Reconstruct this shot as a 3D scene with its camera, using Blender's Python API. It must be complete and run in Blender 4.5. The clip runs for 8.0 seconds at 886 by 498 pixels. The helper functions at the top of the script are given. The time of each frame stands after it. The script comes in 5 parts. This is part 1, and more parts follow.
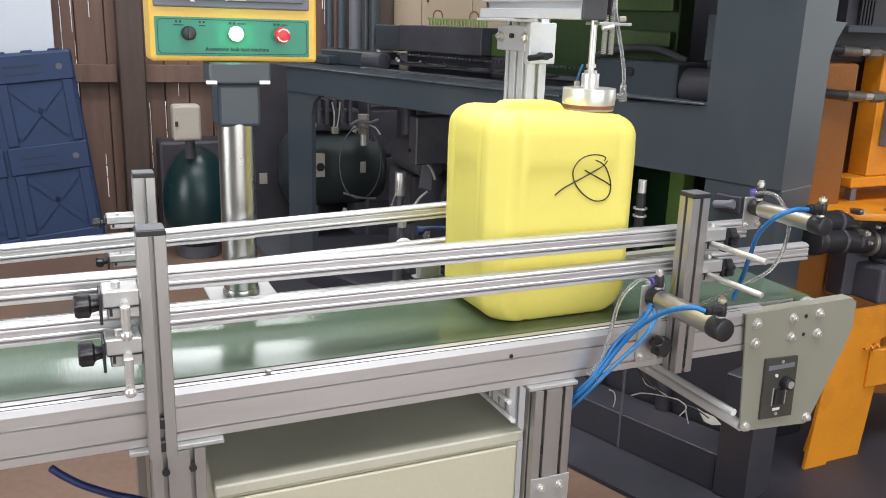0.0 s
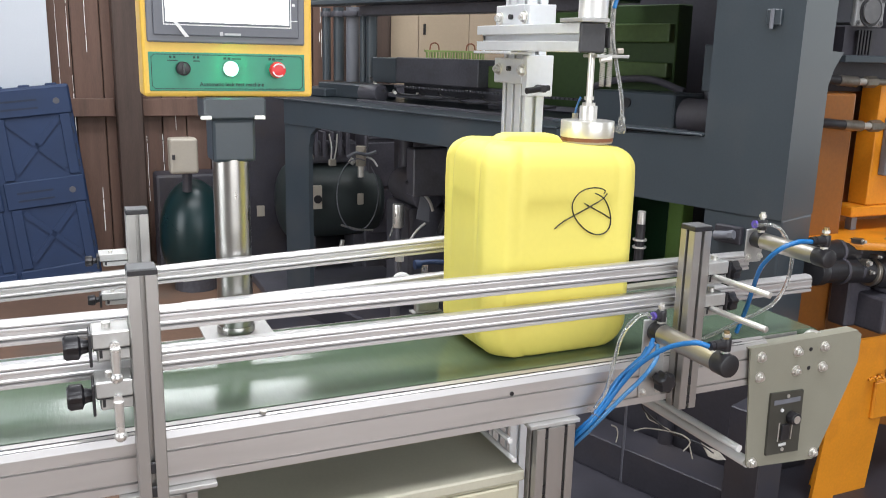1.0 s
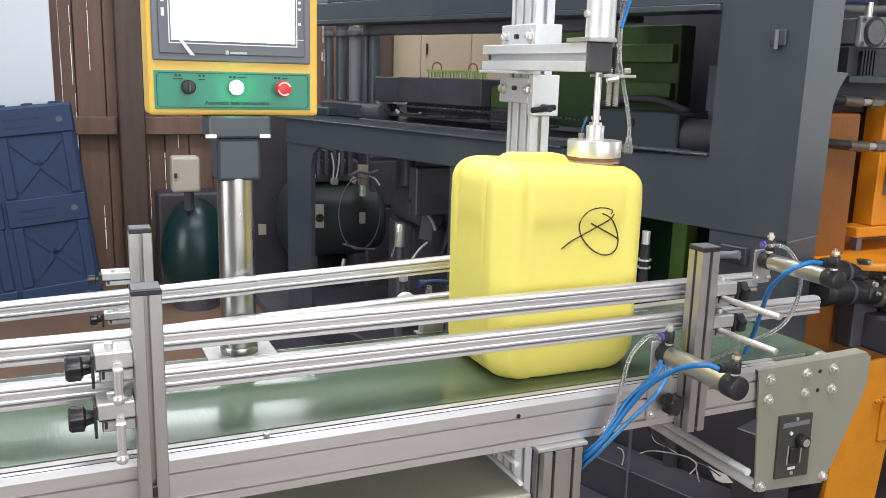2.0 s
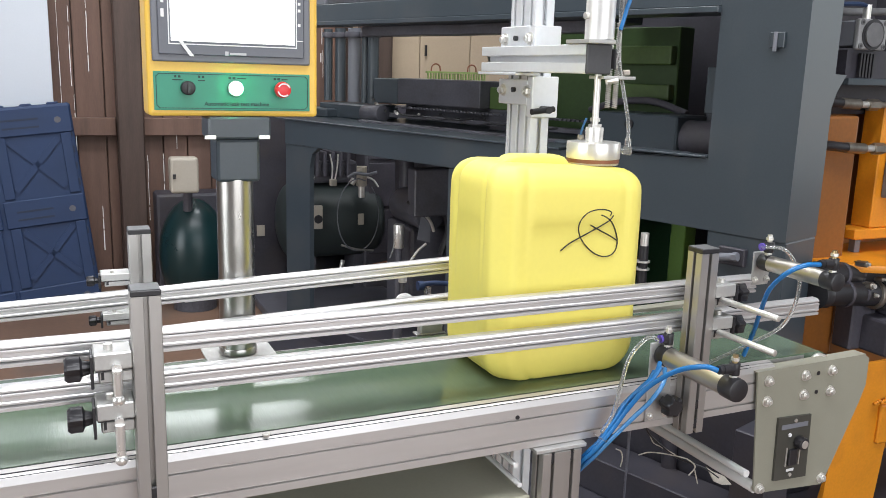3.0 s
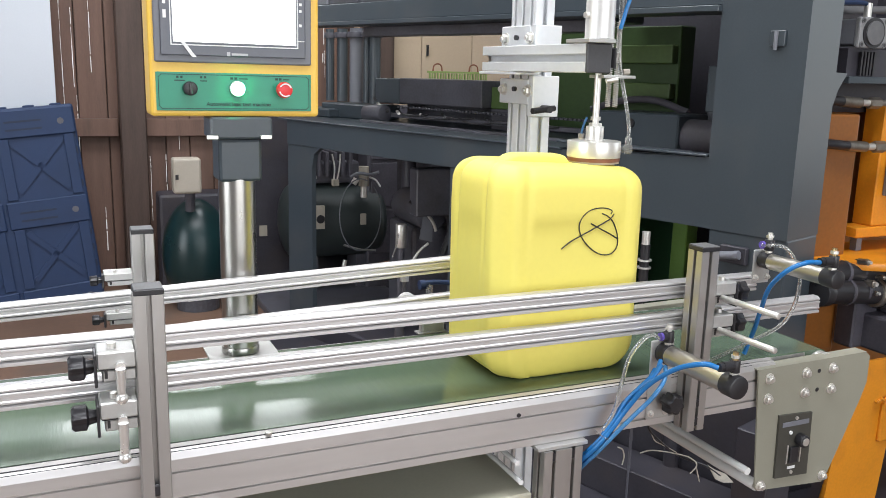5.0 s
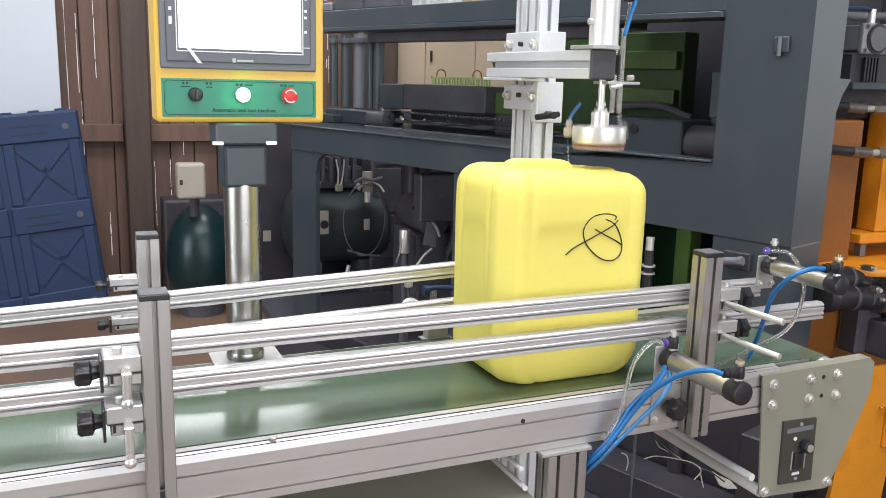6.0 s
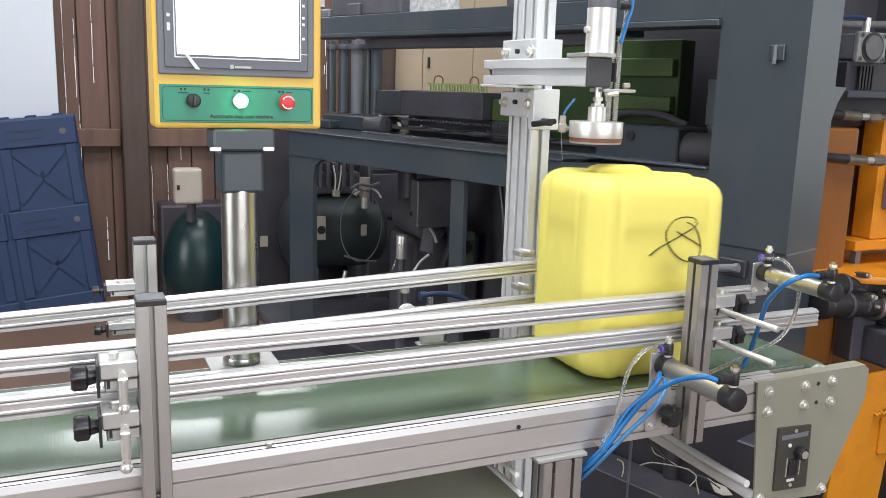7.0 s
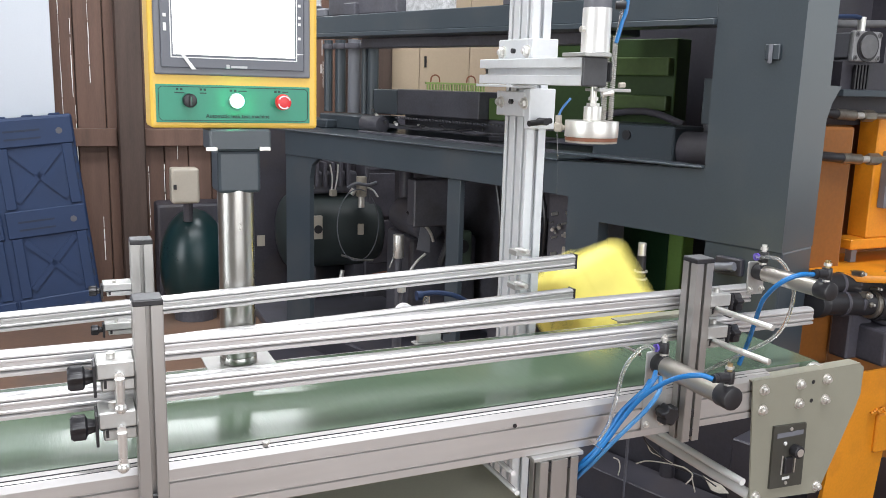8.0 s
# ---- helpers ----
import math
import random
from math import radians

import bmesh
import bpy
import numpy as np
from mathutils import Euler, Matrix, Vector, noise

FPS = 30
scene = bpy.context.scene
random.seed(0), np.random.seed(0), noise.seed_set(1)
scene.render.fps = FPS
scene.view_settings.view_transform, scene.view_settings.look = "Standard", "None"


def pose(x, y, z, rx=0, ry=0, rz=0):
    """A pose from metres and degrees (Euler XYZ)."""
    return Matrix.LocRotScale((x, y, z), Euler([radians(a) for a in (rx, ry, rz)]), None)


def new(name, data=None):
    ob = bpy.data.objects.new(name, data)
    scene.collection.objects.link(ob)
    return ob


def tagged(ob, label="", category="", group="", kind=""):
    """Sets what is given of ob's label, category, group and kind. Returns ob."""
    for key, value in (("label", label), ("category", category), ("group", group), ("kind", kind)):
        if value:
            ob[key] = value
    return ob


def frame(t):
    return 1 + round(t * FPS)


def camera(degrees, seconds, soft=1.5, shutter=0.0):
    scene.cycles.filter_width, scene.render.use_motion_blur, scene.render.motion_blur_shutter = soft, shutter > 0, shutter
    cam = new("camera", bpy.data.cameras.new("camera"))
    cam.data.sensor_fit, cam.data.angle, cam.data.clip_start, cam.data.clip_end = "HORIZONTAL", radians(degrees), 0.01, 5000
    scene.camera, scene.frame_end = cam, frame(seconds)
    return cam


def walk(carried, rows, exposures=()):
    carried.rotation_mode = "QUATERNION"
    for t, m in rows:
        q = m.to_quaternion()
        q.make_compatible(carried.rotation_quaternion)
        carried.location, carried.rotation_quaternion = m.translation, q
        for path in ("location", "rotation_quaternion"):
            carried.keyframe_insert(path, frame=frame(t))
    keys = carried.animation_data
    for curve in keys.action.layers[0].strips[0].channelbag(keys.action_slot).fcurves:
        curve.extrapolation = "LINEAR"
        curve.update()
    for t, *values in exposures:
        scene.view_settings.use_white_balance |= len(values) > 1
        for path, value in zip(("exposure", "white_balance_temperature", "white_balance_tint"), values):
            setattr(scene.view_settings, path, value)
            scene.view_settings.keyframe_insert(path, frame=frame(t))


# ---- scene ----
cam = camera(55.06, 8.0, soft=0.8, shutter=0.5)
PATH = [
    (0, -0.0788, -1.2106, 1.2951, 74.875, -1.79, -23.762),
    (0.5, -0.0717, -1.197, 1.2987, 75.47, -1.489, -23.636),
    (1, -0.0676, -1.1861, 1.2987, 76.884, -1.4, -23.98),
    (1.5, -0.0693, -1.1692, 1.2979, 77.955, -1.51, -23.863),
    (3, -0.0734, -1.1688, 1.2973, 78.253, -1.673, -24.031),
    (3.5, -0.0723, -1.1691, 1.2982, 78.211, -1.615, -24.021),
    (4, -0.0719, -1.1696, 1.2982, 78.344, -1.623, -23.874),
    (4.5, -0.0725, -1.1733, 1.2968, 78.215, -1.5, -23.966),
    (6, -0.0772, -1.1782, 1.2983, 78.588, -1.488, -23.67),
    (6.5, -0.0782, -1.1788, 1.3003, 78.861, -1.541, -23.685),
    (7, -0.0784, -1.1834, 1.3003, 78.979, -1.701, -23.834),
    (7.5, -0.08, -1.1861, 1.3009, 79.106, -1.743, -24.012),
    (8, -0.0779, -1.1874, 1.3017, 78.919, -1.642, -24.032),
]
walk(cam, [(r[0], pose(*r[1:])) for r in PATH], [(0.0, -0.08), (7.5, -0.08), (7.75, -0.03), (8.0, 0.03)])

# ---- light: roof lights, high windows, the open gate behind the camera, two added side fills ----
world = bpy.data.worlds.new("sky")
scene.world = world
world.use_nodes = True
wn = world.node_tree
sky = wn.nodes.new("ShaderNodeTexSky")
sky.sky_type = "NISHITA"
sky.sun_disc = False
sky.sun_elevation = radians(50)
sky.sun_rotation = radians(200)
wn.links.new(sky.outputs[0], wn.nodes["Background"].inputs[0])
wn.nodes["Background"].inputs[1].default_value = 0.12


def area(name, m, sx, sy, power, color=(1, 1, 1)):
    data = bpy.data.lights.new(name, "AREA")
    data.shape, data.size, data.size_y, data.energy, data.color = "RECTANGLE", sx, sy, power, color
    ob = new(name, data)
    ob.matrix_basis = m
    return ob


area("gate_daylight", pose(1.3, -5.6, 2.0, 82, 0, 0), 5.2, 3.6, 200, (0.945, 0.967, 1.0))
# Side fill lamps, added out of view to brighten west faces and the pillar edge.
area("west_gate_daylight", pose(-5.8, -1.2, 2.0, 0, -82, 0), 3.4, 3.6, 210, (0.94, 0.97, 1.0))
area("east_gate_daylight", pose(7.8, -1.2, 1.9, 0, 82, 0), 3.2, 4.0, 60, (0.95, 0.98, 1.0))
area("roof_light", pose(0.6, -1.2, 4.98), 5.0, 1.3, 225, (0.945, 0.967, 1.0))
area("roof_light", pose(0.2, 2.2, 4.98), 4.2, 1.1, 240, (0.945, 0.967, 1.0))
area("window_daylight", pose(0.25, 4.66, 2.44, -90, 0, 0), 2.7, 0.21, 20, (0.96, 0.98, 1.0))
area("window_daylight", pose(-0.4, 4.66, 2.815, -90, 0, 0), 3.0, 0.27, 13, (0.96, 0.98, 1.0))


# ---- materials ----
def mat(name, color, rough=0.5, metal=0.0, var=0.12, scale=8.0, fine=120.0, bump=0.05, dirt=None, dirt_amount=0.0,
        stretch=None, emit=None, emit_strength=0.0, spec=0.5, coat=0.0, rvar=0.1):
    m = bpy.data.materials.new(name)
    m.use_nodes = True
    nt = m.node_tree
    p = nt.nodes["Principled BSDF"]
    tc = nt.nodes.new("ShaderNodeTexCoord")
    mp = nt.nodes.new("ShaderNodeMapping")
    nt.links.new(tc.outputs["Object"], mp.inputs[0])
    if stretch:
        mp.inputs["Scale"].default_value = stretch

    def noise_node(s, detail):
        n = nt.nodes.new("ShaderNodeTexNoise")
        n.inputs["Scale"].default_value = s
        n.inputs["Detail"].default_value = detail
        nt.links.new(mp.outputs[0], n.inputs["Vector"])
        return n

    big, small = noise_node(scale, 5), noise_node(fine, 3)
    mix = nt.nodes.new("ShaderNodeMath")
    mix.operation = "MULTIPLY_ADD"
    mix.inputs[1].default_value = 0.35
    nt.links.new(small.outputs["Fac"], mix.inputs[0])
    half = nt.nodes.new("ShaderNodeMath")
    half.operation = "MULTIPLY"
    half.inputs[1].default_value = 0.65
    nt.links.new(big.outputs["Fac"], half.inputs[0])
    nt.links.new(half.outputs[0], mix.inputs[2])
    ramp = nt.nodes.new("ShaderNodeValToRGB")
    e = ramp.color_ramp.elements
    e[0].position, e[1].position = 0.32, 0.68
    e[0].color = (*[c * (1 - var) for c in color], 1)
    e[1].color = (*[min(1, c * (1 + var)) for c in color], 1)
    nt.links.new(mix.outputs[0], ramp.inputs[0])
    col = ramp.outputs[0]
    if dirt:
        stain = noise_node(scale * 0.6 + 1.3, 8)
        dr = nt.nodes.new("ShaderNodeMapRange")
        dr.inputs[1].default_value, dr.inputs[2].default_value = 0.52, 0.72
        dr.inputs[4].default_value = dirt_amount
        nt.links.new(stain.outputs["Fac"], dr.inputs[0])
        mx = nt.nodes.new("ShaderNodeMix")
        mx.data_type = "RGBA"
        nt.links.new(dr.outputs[0], mx.inputs[0])
        nt.links.new(col, mx.inputs[6])
        mx.inputs[7].default_value = (*dirt, 1)
        col = mx.outputs[2]
    nt.links.new(col, p.inputs["Base Color"])
    rr = nt.nodes.new("ShaderNodeMapRange")
    rr.inputs[3].default_value, rr.inputs[4].default_value = max(0.02, rough - rvar), min(1, rough + rvar)
    nt.links.new(mix.outputs[0], rr.inputs[0])
    nt.links.new(rr.outputs[0], p.inputs["Roughness"])
    p.inputs["Metallic"].default_value = metal
    p.inputs["Specular IOR Level"].default_value = spec
    p.inputs["Coat Weight"].default_value = coat
    if bump:
        b = nt.nodes.new("ShaderNodeBump")
        b.inputs["Strength"].default_value = bump
        b.inputs["Distance"].default_value = 0.002
        nt.links.new(mix.outputs[0], b.inputs["Height"])
        nt.links.new(b.outputs[0], p.inputs["Normal"])
    if emit:
        p.inputs["Emission Color"].default_value = (*emit, 1)
        p.inputs["Emission Strength"].default_value = emit_strength
    return m


ALU = mat("anodised_aluminium", (0.70, 0.685, 0.685), 0.34, 0.62, 0.06, 5, 60, 0.03, stretch=(0.15, 1, 1), rvar=0.06)
# Darker, warmer copy of the aluminium, with random stains.
BEAM = mat("warm_stained_aluminium", (0.575, 0.55, 0.535), 0.36, 0.55, 0.08, 4, 60, 0.04, stretch=(0.12, 1, 1), dirt=(0.44, 0.40, 0.36), dirt_amount=0.35, rvar=0.07)
# Darker copy of the aluminium: the weak light on uprights is in the colour.
ALU_V = mat("shaded_aluminium_upright", (0.44, 0.425, 0.41), 0.36, 0.75, 0.08, 5, 60, 0.03, stretch=(1, 1, 0.15), rvar=0.06)
ALU_CAST = mat("machined_aluminium", (0.52, 0.515, 0.50), 0.42, 0.6, 0.08, 30, 200, 0.05)
CHROME = mat("chrome", (0.80, 0.79, 0.77), 0.17, 1.0, 0.06, 6, 90, 0.0, rvar=0.05)
STEEL = mat("zinc_steel", (0.78, 0.76, 0.72), 0.34, 0.75, 0.12, 40, 200, 0.05)
BRIGHT = mat("bright_steel", (0.84, 0.83, 0.80), 0.26, 0.7, 0.05, 30, 200, 0)
# Lighter copy of the aluminium: the strong side light on the stand is coloured in.
ALU_W = mat("lit_aluminium", (0.80, 0.815, 0.83), 0.38, 0.3, 0.05, 6, 80, 0.03)
ROD = mat("bright_rod_steel", (0.90, 0.90, 0.89), 0.16, 0.15, 0.03, 4, 40, 0)
BRASS = mat("nickel_brass", (0.62, 0.47, 0.26), 0.3, 1.0, 0.12, 40, 200, 0.05)
BLACK = mat("black_plastic", (0.022, 0.021, 0.024), 0.36, 0.0, 0.2, 30, 250, 0.1)
CAP = mat("grey_end_cap", (0.06, 0.06, 0.065), 0.5, 0.0, 0.15, 30, 250, 0.08)
BELT = mat("green_belt", (0.098, 0.142, 0.094), 0.135, 0.0, 0.08, 3, 210, 0.24, stretch=(1, 0.12, 1), dirt=(0.10, 0.13, 0.08), dirt_amount=0.25, rvar=0.05)
PLATE = mat("olive_grey_paint", (0.275, 0.265, 0.21), 0.5, 0.0, 0.05, 12, 300, 0.12)
YELLOW_CAN = mat("yellow_polyethylene", (0.88, 0.76, 0.17), 0.5, 0.0, 0.03, 5, 90, 0.06, spec=0.4)
INK = mat("marker_ink", (0.02, 0.02, 0.015), 0.6, 0, 0.2, 200, 400, 0)
YELLOW = mat("yellow_enamel", (0.86, 0.54, 0.09), 0.4, 0.0, 0.05, 10, 200, 0.05)
BEZEL = mat("grey_bezel", (0.17, 0.175, 0.20), 0.45, 0.0, 0.05, 20, 300, 0.08)
GREEN = mat("green_label", (0.03, 0.27, 0.17), 0.4, 0.0, 0.05, 20, 300, 0.02)
GREEN_DK = mat("dark_green_print", (0.008, 0.05, 0.04), 0.5, 0.0, 0.05, 20, 300, 0)
SCREEN = mat("lit_screen", (0.8, 0.8, 0.8), 0.2, 0, 0.02, 10, 100, 0, emit=(0.96, 0.98, 1.0), emit_strength=1.6)
LAMP_G = mat("lit_green_button", (0.6, 0.9, 0.7), 0.3, 0, 0.02, 10, 100, 0, emit=(0.12, 1.0, 0.45), emit_strength=28.0)
RED = mat("red_button", (0.75, 0.03, 0.035), 0.35, 0, 0.05, 20, 200, 0)
WHITE = mat("white_print", (0.8, 0.8, 0.8), 0.5, 0, 0.03, 20, 200, 0)
PINK = mat("pale_red_print", (0.8, 0.5, 0.5), 0.3, 0, 0.03, 20, 200, 0, emit=(1.0, 0.72, 0.74), emit_strength=0.75)
CREAM = mat("cream_paint", (0.58, 0.54, 0.40), 0.5, 0, 0.05, 4, 150, 0.06, dirt=(0.35, 0.30, 0.2), dirt_amount=0.25)
OLIVE = mat("olive_sheet", (0.56, 0.535, 0.425), 0.32, 0, 0.06, 4, 150, 0.06)
MACHINE = mat("dark_grey_enamel", (0.047, 0.060, 0.072), 0.34, 0, 0.10, 3, 140, 0.07, dirt=(0.09, 0.09, 0.09), dirt_amount=0.35)
# Lifted, bluish black: haze over the dark parts is in this colour.
DARK = mat("black_machine_paint", (0.088, 0.087, 0.104), 0.42, 0, 0.3, 6, 90, 0.1, dirt=(0.05, 0.045, 0.04), dirt_amount=0.6)
TEAL = mat("teal_tank_paint", (0.006, 0.024, 0.026), 0.30, 0, 0.15, 4, 90, 0.05)
PLATEN = mat("dull_green_paint", (0.075, 0.125, 0.035), 0.5, 0, 0.2, 4, 60, 0.05, dirt=(0.04, 0.06, 0.02), dirt_amount=0.5)
LEAF = mat("light_green_paint", (0.085, 0.155, 0.03), 0.45, 0, 0.1, 4, 90, 0.05)
ORANGE = mat("orange_enamel", (0.74, 0.27, 0.016), 0.36, 0, 0.12, 5, 120, 0.1, dirt=(0.34, 0.12, 0.02), dirt_amount=0.6)
BLUE_P = mat("blue_plastic", (0.012, 0.031, 0.088), 0.6, 0, 0.12, 5, 150, 0.1)
BLUE_T = mat("blue_hose", (0.018, 0.16, 0.43), 0.18, 0, 0.08, 20, 200, 0)
BLUE_C = mat("clear_blue_hose", (0.10, 0.36, 0.72), 0.10, 0, 0.06, 20, 200, 0)
BLUE_C.node_tree.nodes["Principled BSDF"].inputs["Transmission Weight"].default_value = 0.5
PURPLE = mat("violet_collar", (0.12, 0.08, 0.42), 0.4, 0, 0.08, 20, 200, 0)
CLEARISH = mat("milky_hose", (0.78, 0.78, 0.76), 0.08, 0, 0.08, 20, 200, 0)
CLEARISH.node_tree.nodes["Principled BSDF"].inputs["Transmission Weight"].default_value = 0.85
CLEARISH.node_tree.nodes["Principled BSDF"].inputs["IOR"].default_value = 1.35
BOARD = mat("white_board", (0.52, 0.555, 0.61), 0.25, 0, 0.03, 2, 100, 0.02)
WOOD = mat("brown_boards", (0.150, 0.086, 0.064), 0.6, 0, 0.22, 3, 60, 0.3, stretch=(6, 6, 0.5), dirt=(0.075, 0.05, 0.04), dirt_amount=0.5)
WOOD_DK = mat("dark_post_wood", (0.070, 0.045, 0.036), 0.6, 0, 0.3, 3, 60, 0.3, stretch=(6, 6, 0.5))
FLOOR = mat("worn_brown_floor", (0.165, 0.098, 0.066), 0.55, 0, 0.25, 1.5, 40, 0.2, dirt=(0.10, 0.085, 0.075), dirt_amount=0.7)
CONCRETE = mat("grey_plaster", (0.30, 0.29, 0.28), 0.8, 0, 0.15, 1.5, 40, 0.2)
BEIGE = mat("beige_cabinet", (0.46, 0.36, 0.26), 0.5, 0, 0.06, 2, 100, 0.05)
COPPER = mat("worn_leather_brown", (0.22, 0.08, 0.04), 0.5, 0, 0.1, 30, 200, 0)
POLE = mat("polished_pole", (0.52, 0.51, 0.49), 0.27, 1.0, 0.05, 4, 30, 0.0, stretch=(1, 1, 0.2))
BOXGREY = mat("grey_beige_plastic", (0.40, 0.36, 0.30), 0.5, 0, 0.05, 8, 100, 0.03)
# Near-black for oily floor and hollows; their deep shade is in the colour.
INKY = mat("oily_shade_black", (0.036, 0.034, 0.044), 0.5, 0, 0.3, 5, 90, 0.12, dirt=(0.06, 0.046, 0.04), dirt_amount=0.5)
# Black steel whose colour also holds the shade and haze around it.
SHADE_BLACK = mat("shaded_black_steel", (0.072, 0.068, 0.084), 0.5, 0, 0.3, 6, 90, 0.12, dirt=(0.05, 0.042, 0.038), dirt_amount=0.5)
# Darker copy of the orange enamel: shade at the press's back is painted in.
SHADED_ORANGE = mat("shaded_orange_enamel", (0.25, 0.088, 0.014), 0.45, 0, 0.2, 3, 70, 0.12, dirt=(0.13, 0.055, 0.022), dirt_amount=0.8)
MID_GREY = mat("mid_grey_plastic", (0.13, 0.13, 0.135), 0.6, 0, 0.15, 40, 250, 0.06)
PALE_MOTTLE = mat("pale_mottled_sheet", (0.62, 0.62, 0.63), 0.4, 0.2, 0.35, 40, 160, 0.5)
PAPER = mat("paper_label", (0.55, 0.52, 0.45), 0.7, 0, 0.2, 60, 200, 0)


# ---- building helpers ----
def bm_new():
    return bmesh.new()


def part(name, bm, material, parent=None, label="", smooth=False):
    me = bpy.data.meshes.new(name)
    bmesh.ops.recalc_face_normals(bm, faces=bm.faces)
    bm.to_mesh(me)
    bm.free()
    me.materials.append(material)
    if smooth:
        me.shade_smooth()
        me.set_sharp_from_angle(angle=radians(38))
    ob = new(name, me)
    if parent:
        ob.parent = parent
    if label:
        tagged(ob, label)
    return ob


def thing(name, label, category, group="", kind=""):
    return tagged(new(name), label, category, group, kind)


def box(bm, x0, x1, y0, y1, z0, z1, bevel=0.0, seg=2):
    r = bmesh.ops.create_cube(bm, size=1, matrix=Matrix.Translation(((x0 + x1) / 2, (y0 + y1) / 2, (z0 + z1) / 2)) @ Matrix.Diagonal((abs(x1 - x0), abs(y1 - y0), abs(z1 - z0), 1)))
    if bevel:
        es = list({e for v in r["verts"] for e in v.link_edges})
        bmesh.ops.bevel(bm, geom=es, offset=bevel, segments=seg, profile=0.5, affect="EDGES")
    return bm


def cyl(bm, a, b, r, seg=20, r2=None, chamfer=0.0):
    a, b = Vector(a), Vector(b)
    d = b - a
    m = Matrix.Translation((a + b) / 2) @ d.to_track_quat("Z", "Y").to_matrix().to_4x4()
    res = bmesh.ops.create_cone(bm, cap_ends=True, segments=seg, radius1=r, radius2=r if r2 is None else r2, depth=d.length, matrix=m)
    if chamfer:
        es = [e for e in {e for v in res["verts"] for e in v.link_edges} if any(len(f.verts) > 4 for f in e.link_faces)]
        bmesh.ops.bevel(bm, geom=es, offset=chamfer, segments=2, profile=0.5, affect="EDGES")
    return bm


def ball(bm, c, r, seg=14):
    bmesh.ops.create_uvsphere(bm, u_segments=seg, v_segments=seg // 2 + 2, radius=r, matrix=Matrix.Translation(c))
    return bm


def section(w, h, nx=1, ny=1, slot=0.0065, depth=0.0135, ch=0.0015):
    """The outline of a slotted extrusion, w by h, with nx slots in the w sides and ny in the h sides."""
    def side(length, n):
        pts = [(ch, 0.0)]
        for i in range(n):
            c = length * (i + 0.5) / n
            lip, wide = min(0.0035, depth * 0.3), slot * 0.85
            pts += [(c - slot / 2 - 0.0008, 0), (c - slot / 2, 0.0008), (c - slot / 2, lip), (c - wide, lip), (c - wide, depth),
                    (c + wide, depth), (c + wide, lip), (c + slot / 2, lip), (c + slot / 2, 0.0008), (c + slot / 2 + 0.0008, 0)]
        return pts + [(length - ch, 0.0)]
    out = [(-w / 2 + u, -h / 2 + v) for u, v in side(w, nx)]
    out += [(w / 2 - v, -h / 2 + u) for u, v in side(h, ny)]
    out += [(w / 2 - u, h / 2 - v) for u, v in side(w, nx)]
    out += [(-w / 2 + v, h / 2 - u) for u, v in side(h, ny)]
    return out


def extrude(bm, outline, a, b, up=None):
    """Sweep an outline from a to b. Along x the outline lies in (y, z); along y in (x, z); along z in (x, y)."""
    a, b = Vector(a), Vector(b)
    d = (b - a).normalized()
    if abs(d.x) > 0.9:
        u, v = Vector((0, 1, 0)), Vector((0, 0, 1))
    elif abs(d.y) > 0.9:
        u, v = Vector((1, 0, 0)), Vector((0, 0, 1))
    else:
        u, v = Vector((1, 0, 0)), Vector((0, 1, 0))
    r0 = [bm.verts.new(a + u * p + v * q) for p, q in outline]
    r1 = [bm.verts.new(b + u * p + v * q) for p, q in outline]
    n = len(outline)
    for i in range(n):
        bm.faces.new((r0[i], r0[(i + 1) % n], r1[(i + 1) % n], r1[i]))
    bm.faces.new(r0[::-1])
    bm.faces.new(r1)
    return bm


def prism(bm, outline, axis, c0, c1):
    """A plate: an outline in the plane across an axis, between two places on it."""
    def at(p, q, c):
        return {"x": (c, p, q), "y": (p, c, q), "z": (p, q, c)}[axis]
    r0 = [bm.verts.new(at(p, q, c0)) for p, q in outline]
    r1 = [bm.verts.new(at(p, q, c1)) for p, q in outline]
    n = len(outline)
    for i in range(n):
        bm.faces.new((r0[i], r0[(i + 1) % n], r1[(i + 1) % n], r1[i]))
    bm.faces.new(r0[::-1])
    bm.faces.new(r1)
    return bm


def hose(bm, pts, r, seg=10, steps=8):
    """A round hose through the points, smoothly bent."""
    P = [Vector(p) for p in pts]
    P = [P[0] * 2 - P[1]] + P + [P[-1] * 2 - P[-2]]
    path = []
    for i in range(1, len(P) - 2):
        p0, p1, p2, p3 = P[i - 1:i + 3]
        for k in range(steps):
            t = k / steps
            path.append(0.5 * (2 * p1 + (p2 - p0) * t + (2 * p0 - 5 * p1 + 4 * p2 - p3) * t * t + (3 * p1 - p0 - 3 * p2 + p3) * t ** 3))
    path.append(P[-2])
    rings, side = [], None
    for i, p in enumerate(path):
        d = (path[min(i + 1, len(path) - 1)] - path[max(i - 1, 0)]).normalized()
        if side is None:
            side = d.orthogonal().normalized()
        side = (side - d * side.dot(d)).normalized()
        other = d.cross(side)
        rings.append([bm.verts.new(p + (side * math.cos(a) + other * math.sin(a)) * r) for a in [2 * math.pi * j / seg for j in range(seg)]])
    for a, b in zip(rings, rings[1:]):
        for j in range(seg):
            bm.faces.new((a[j], a[(j + 1) % seg], b[(j + 1) % seg], b[j]))
    bm.faces.new(rings[0][::-1])
    bm.faces.new(rings[-1])
    return bm


def coil(bm, a, b, r, wire, turns):
    a, b = Vector(a), Vector(b)
    n = int(turns * 10)
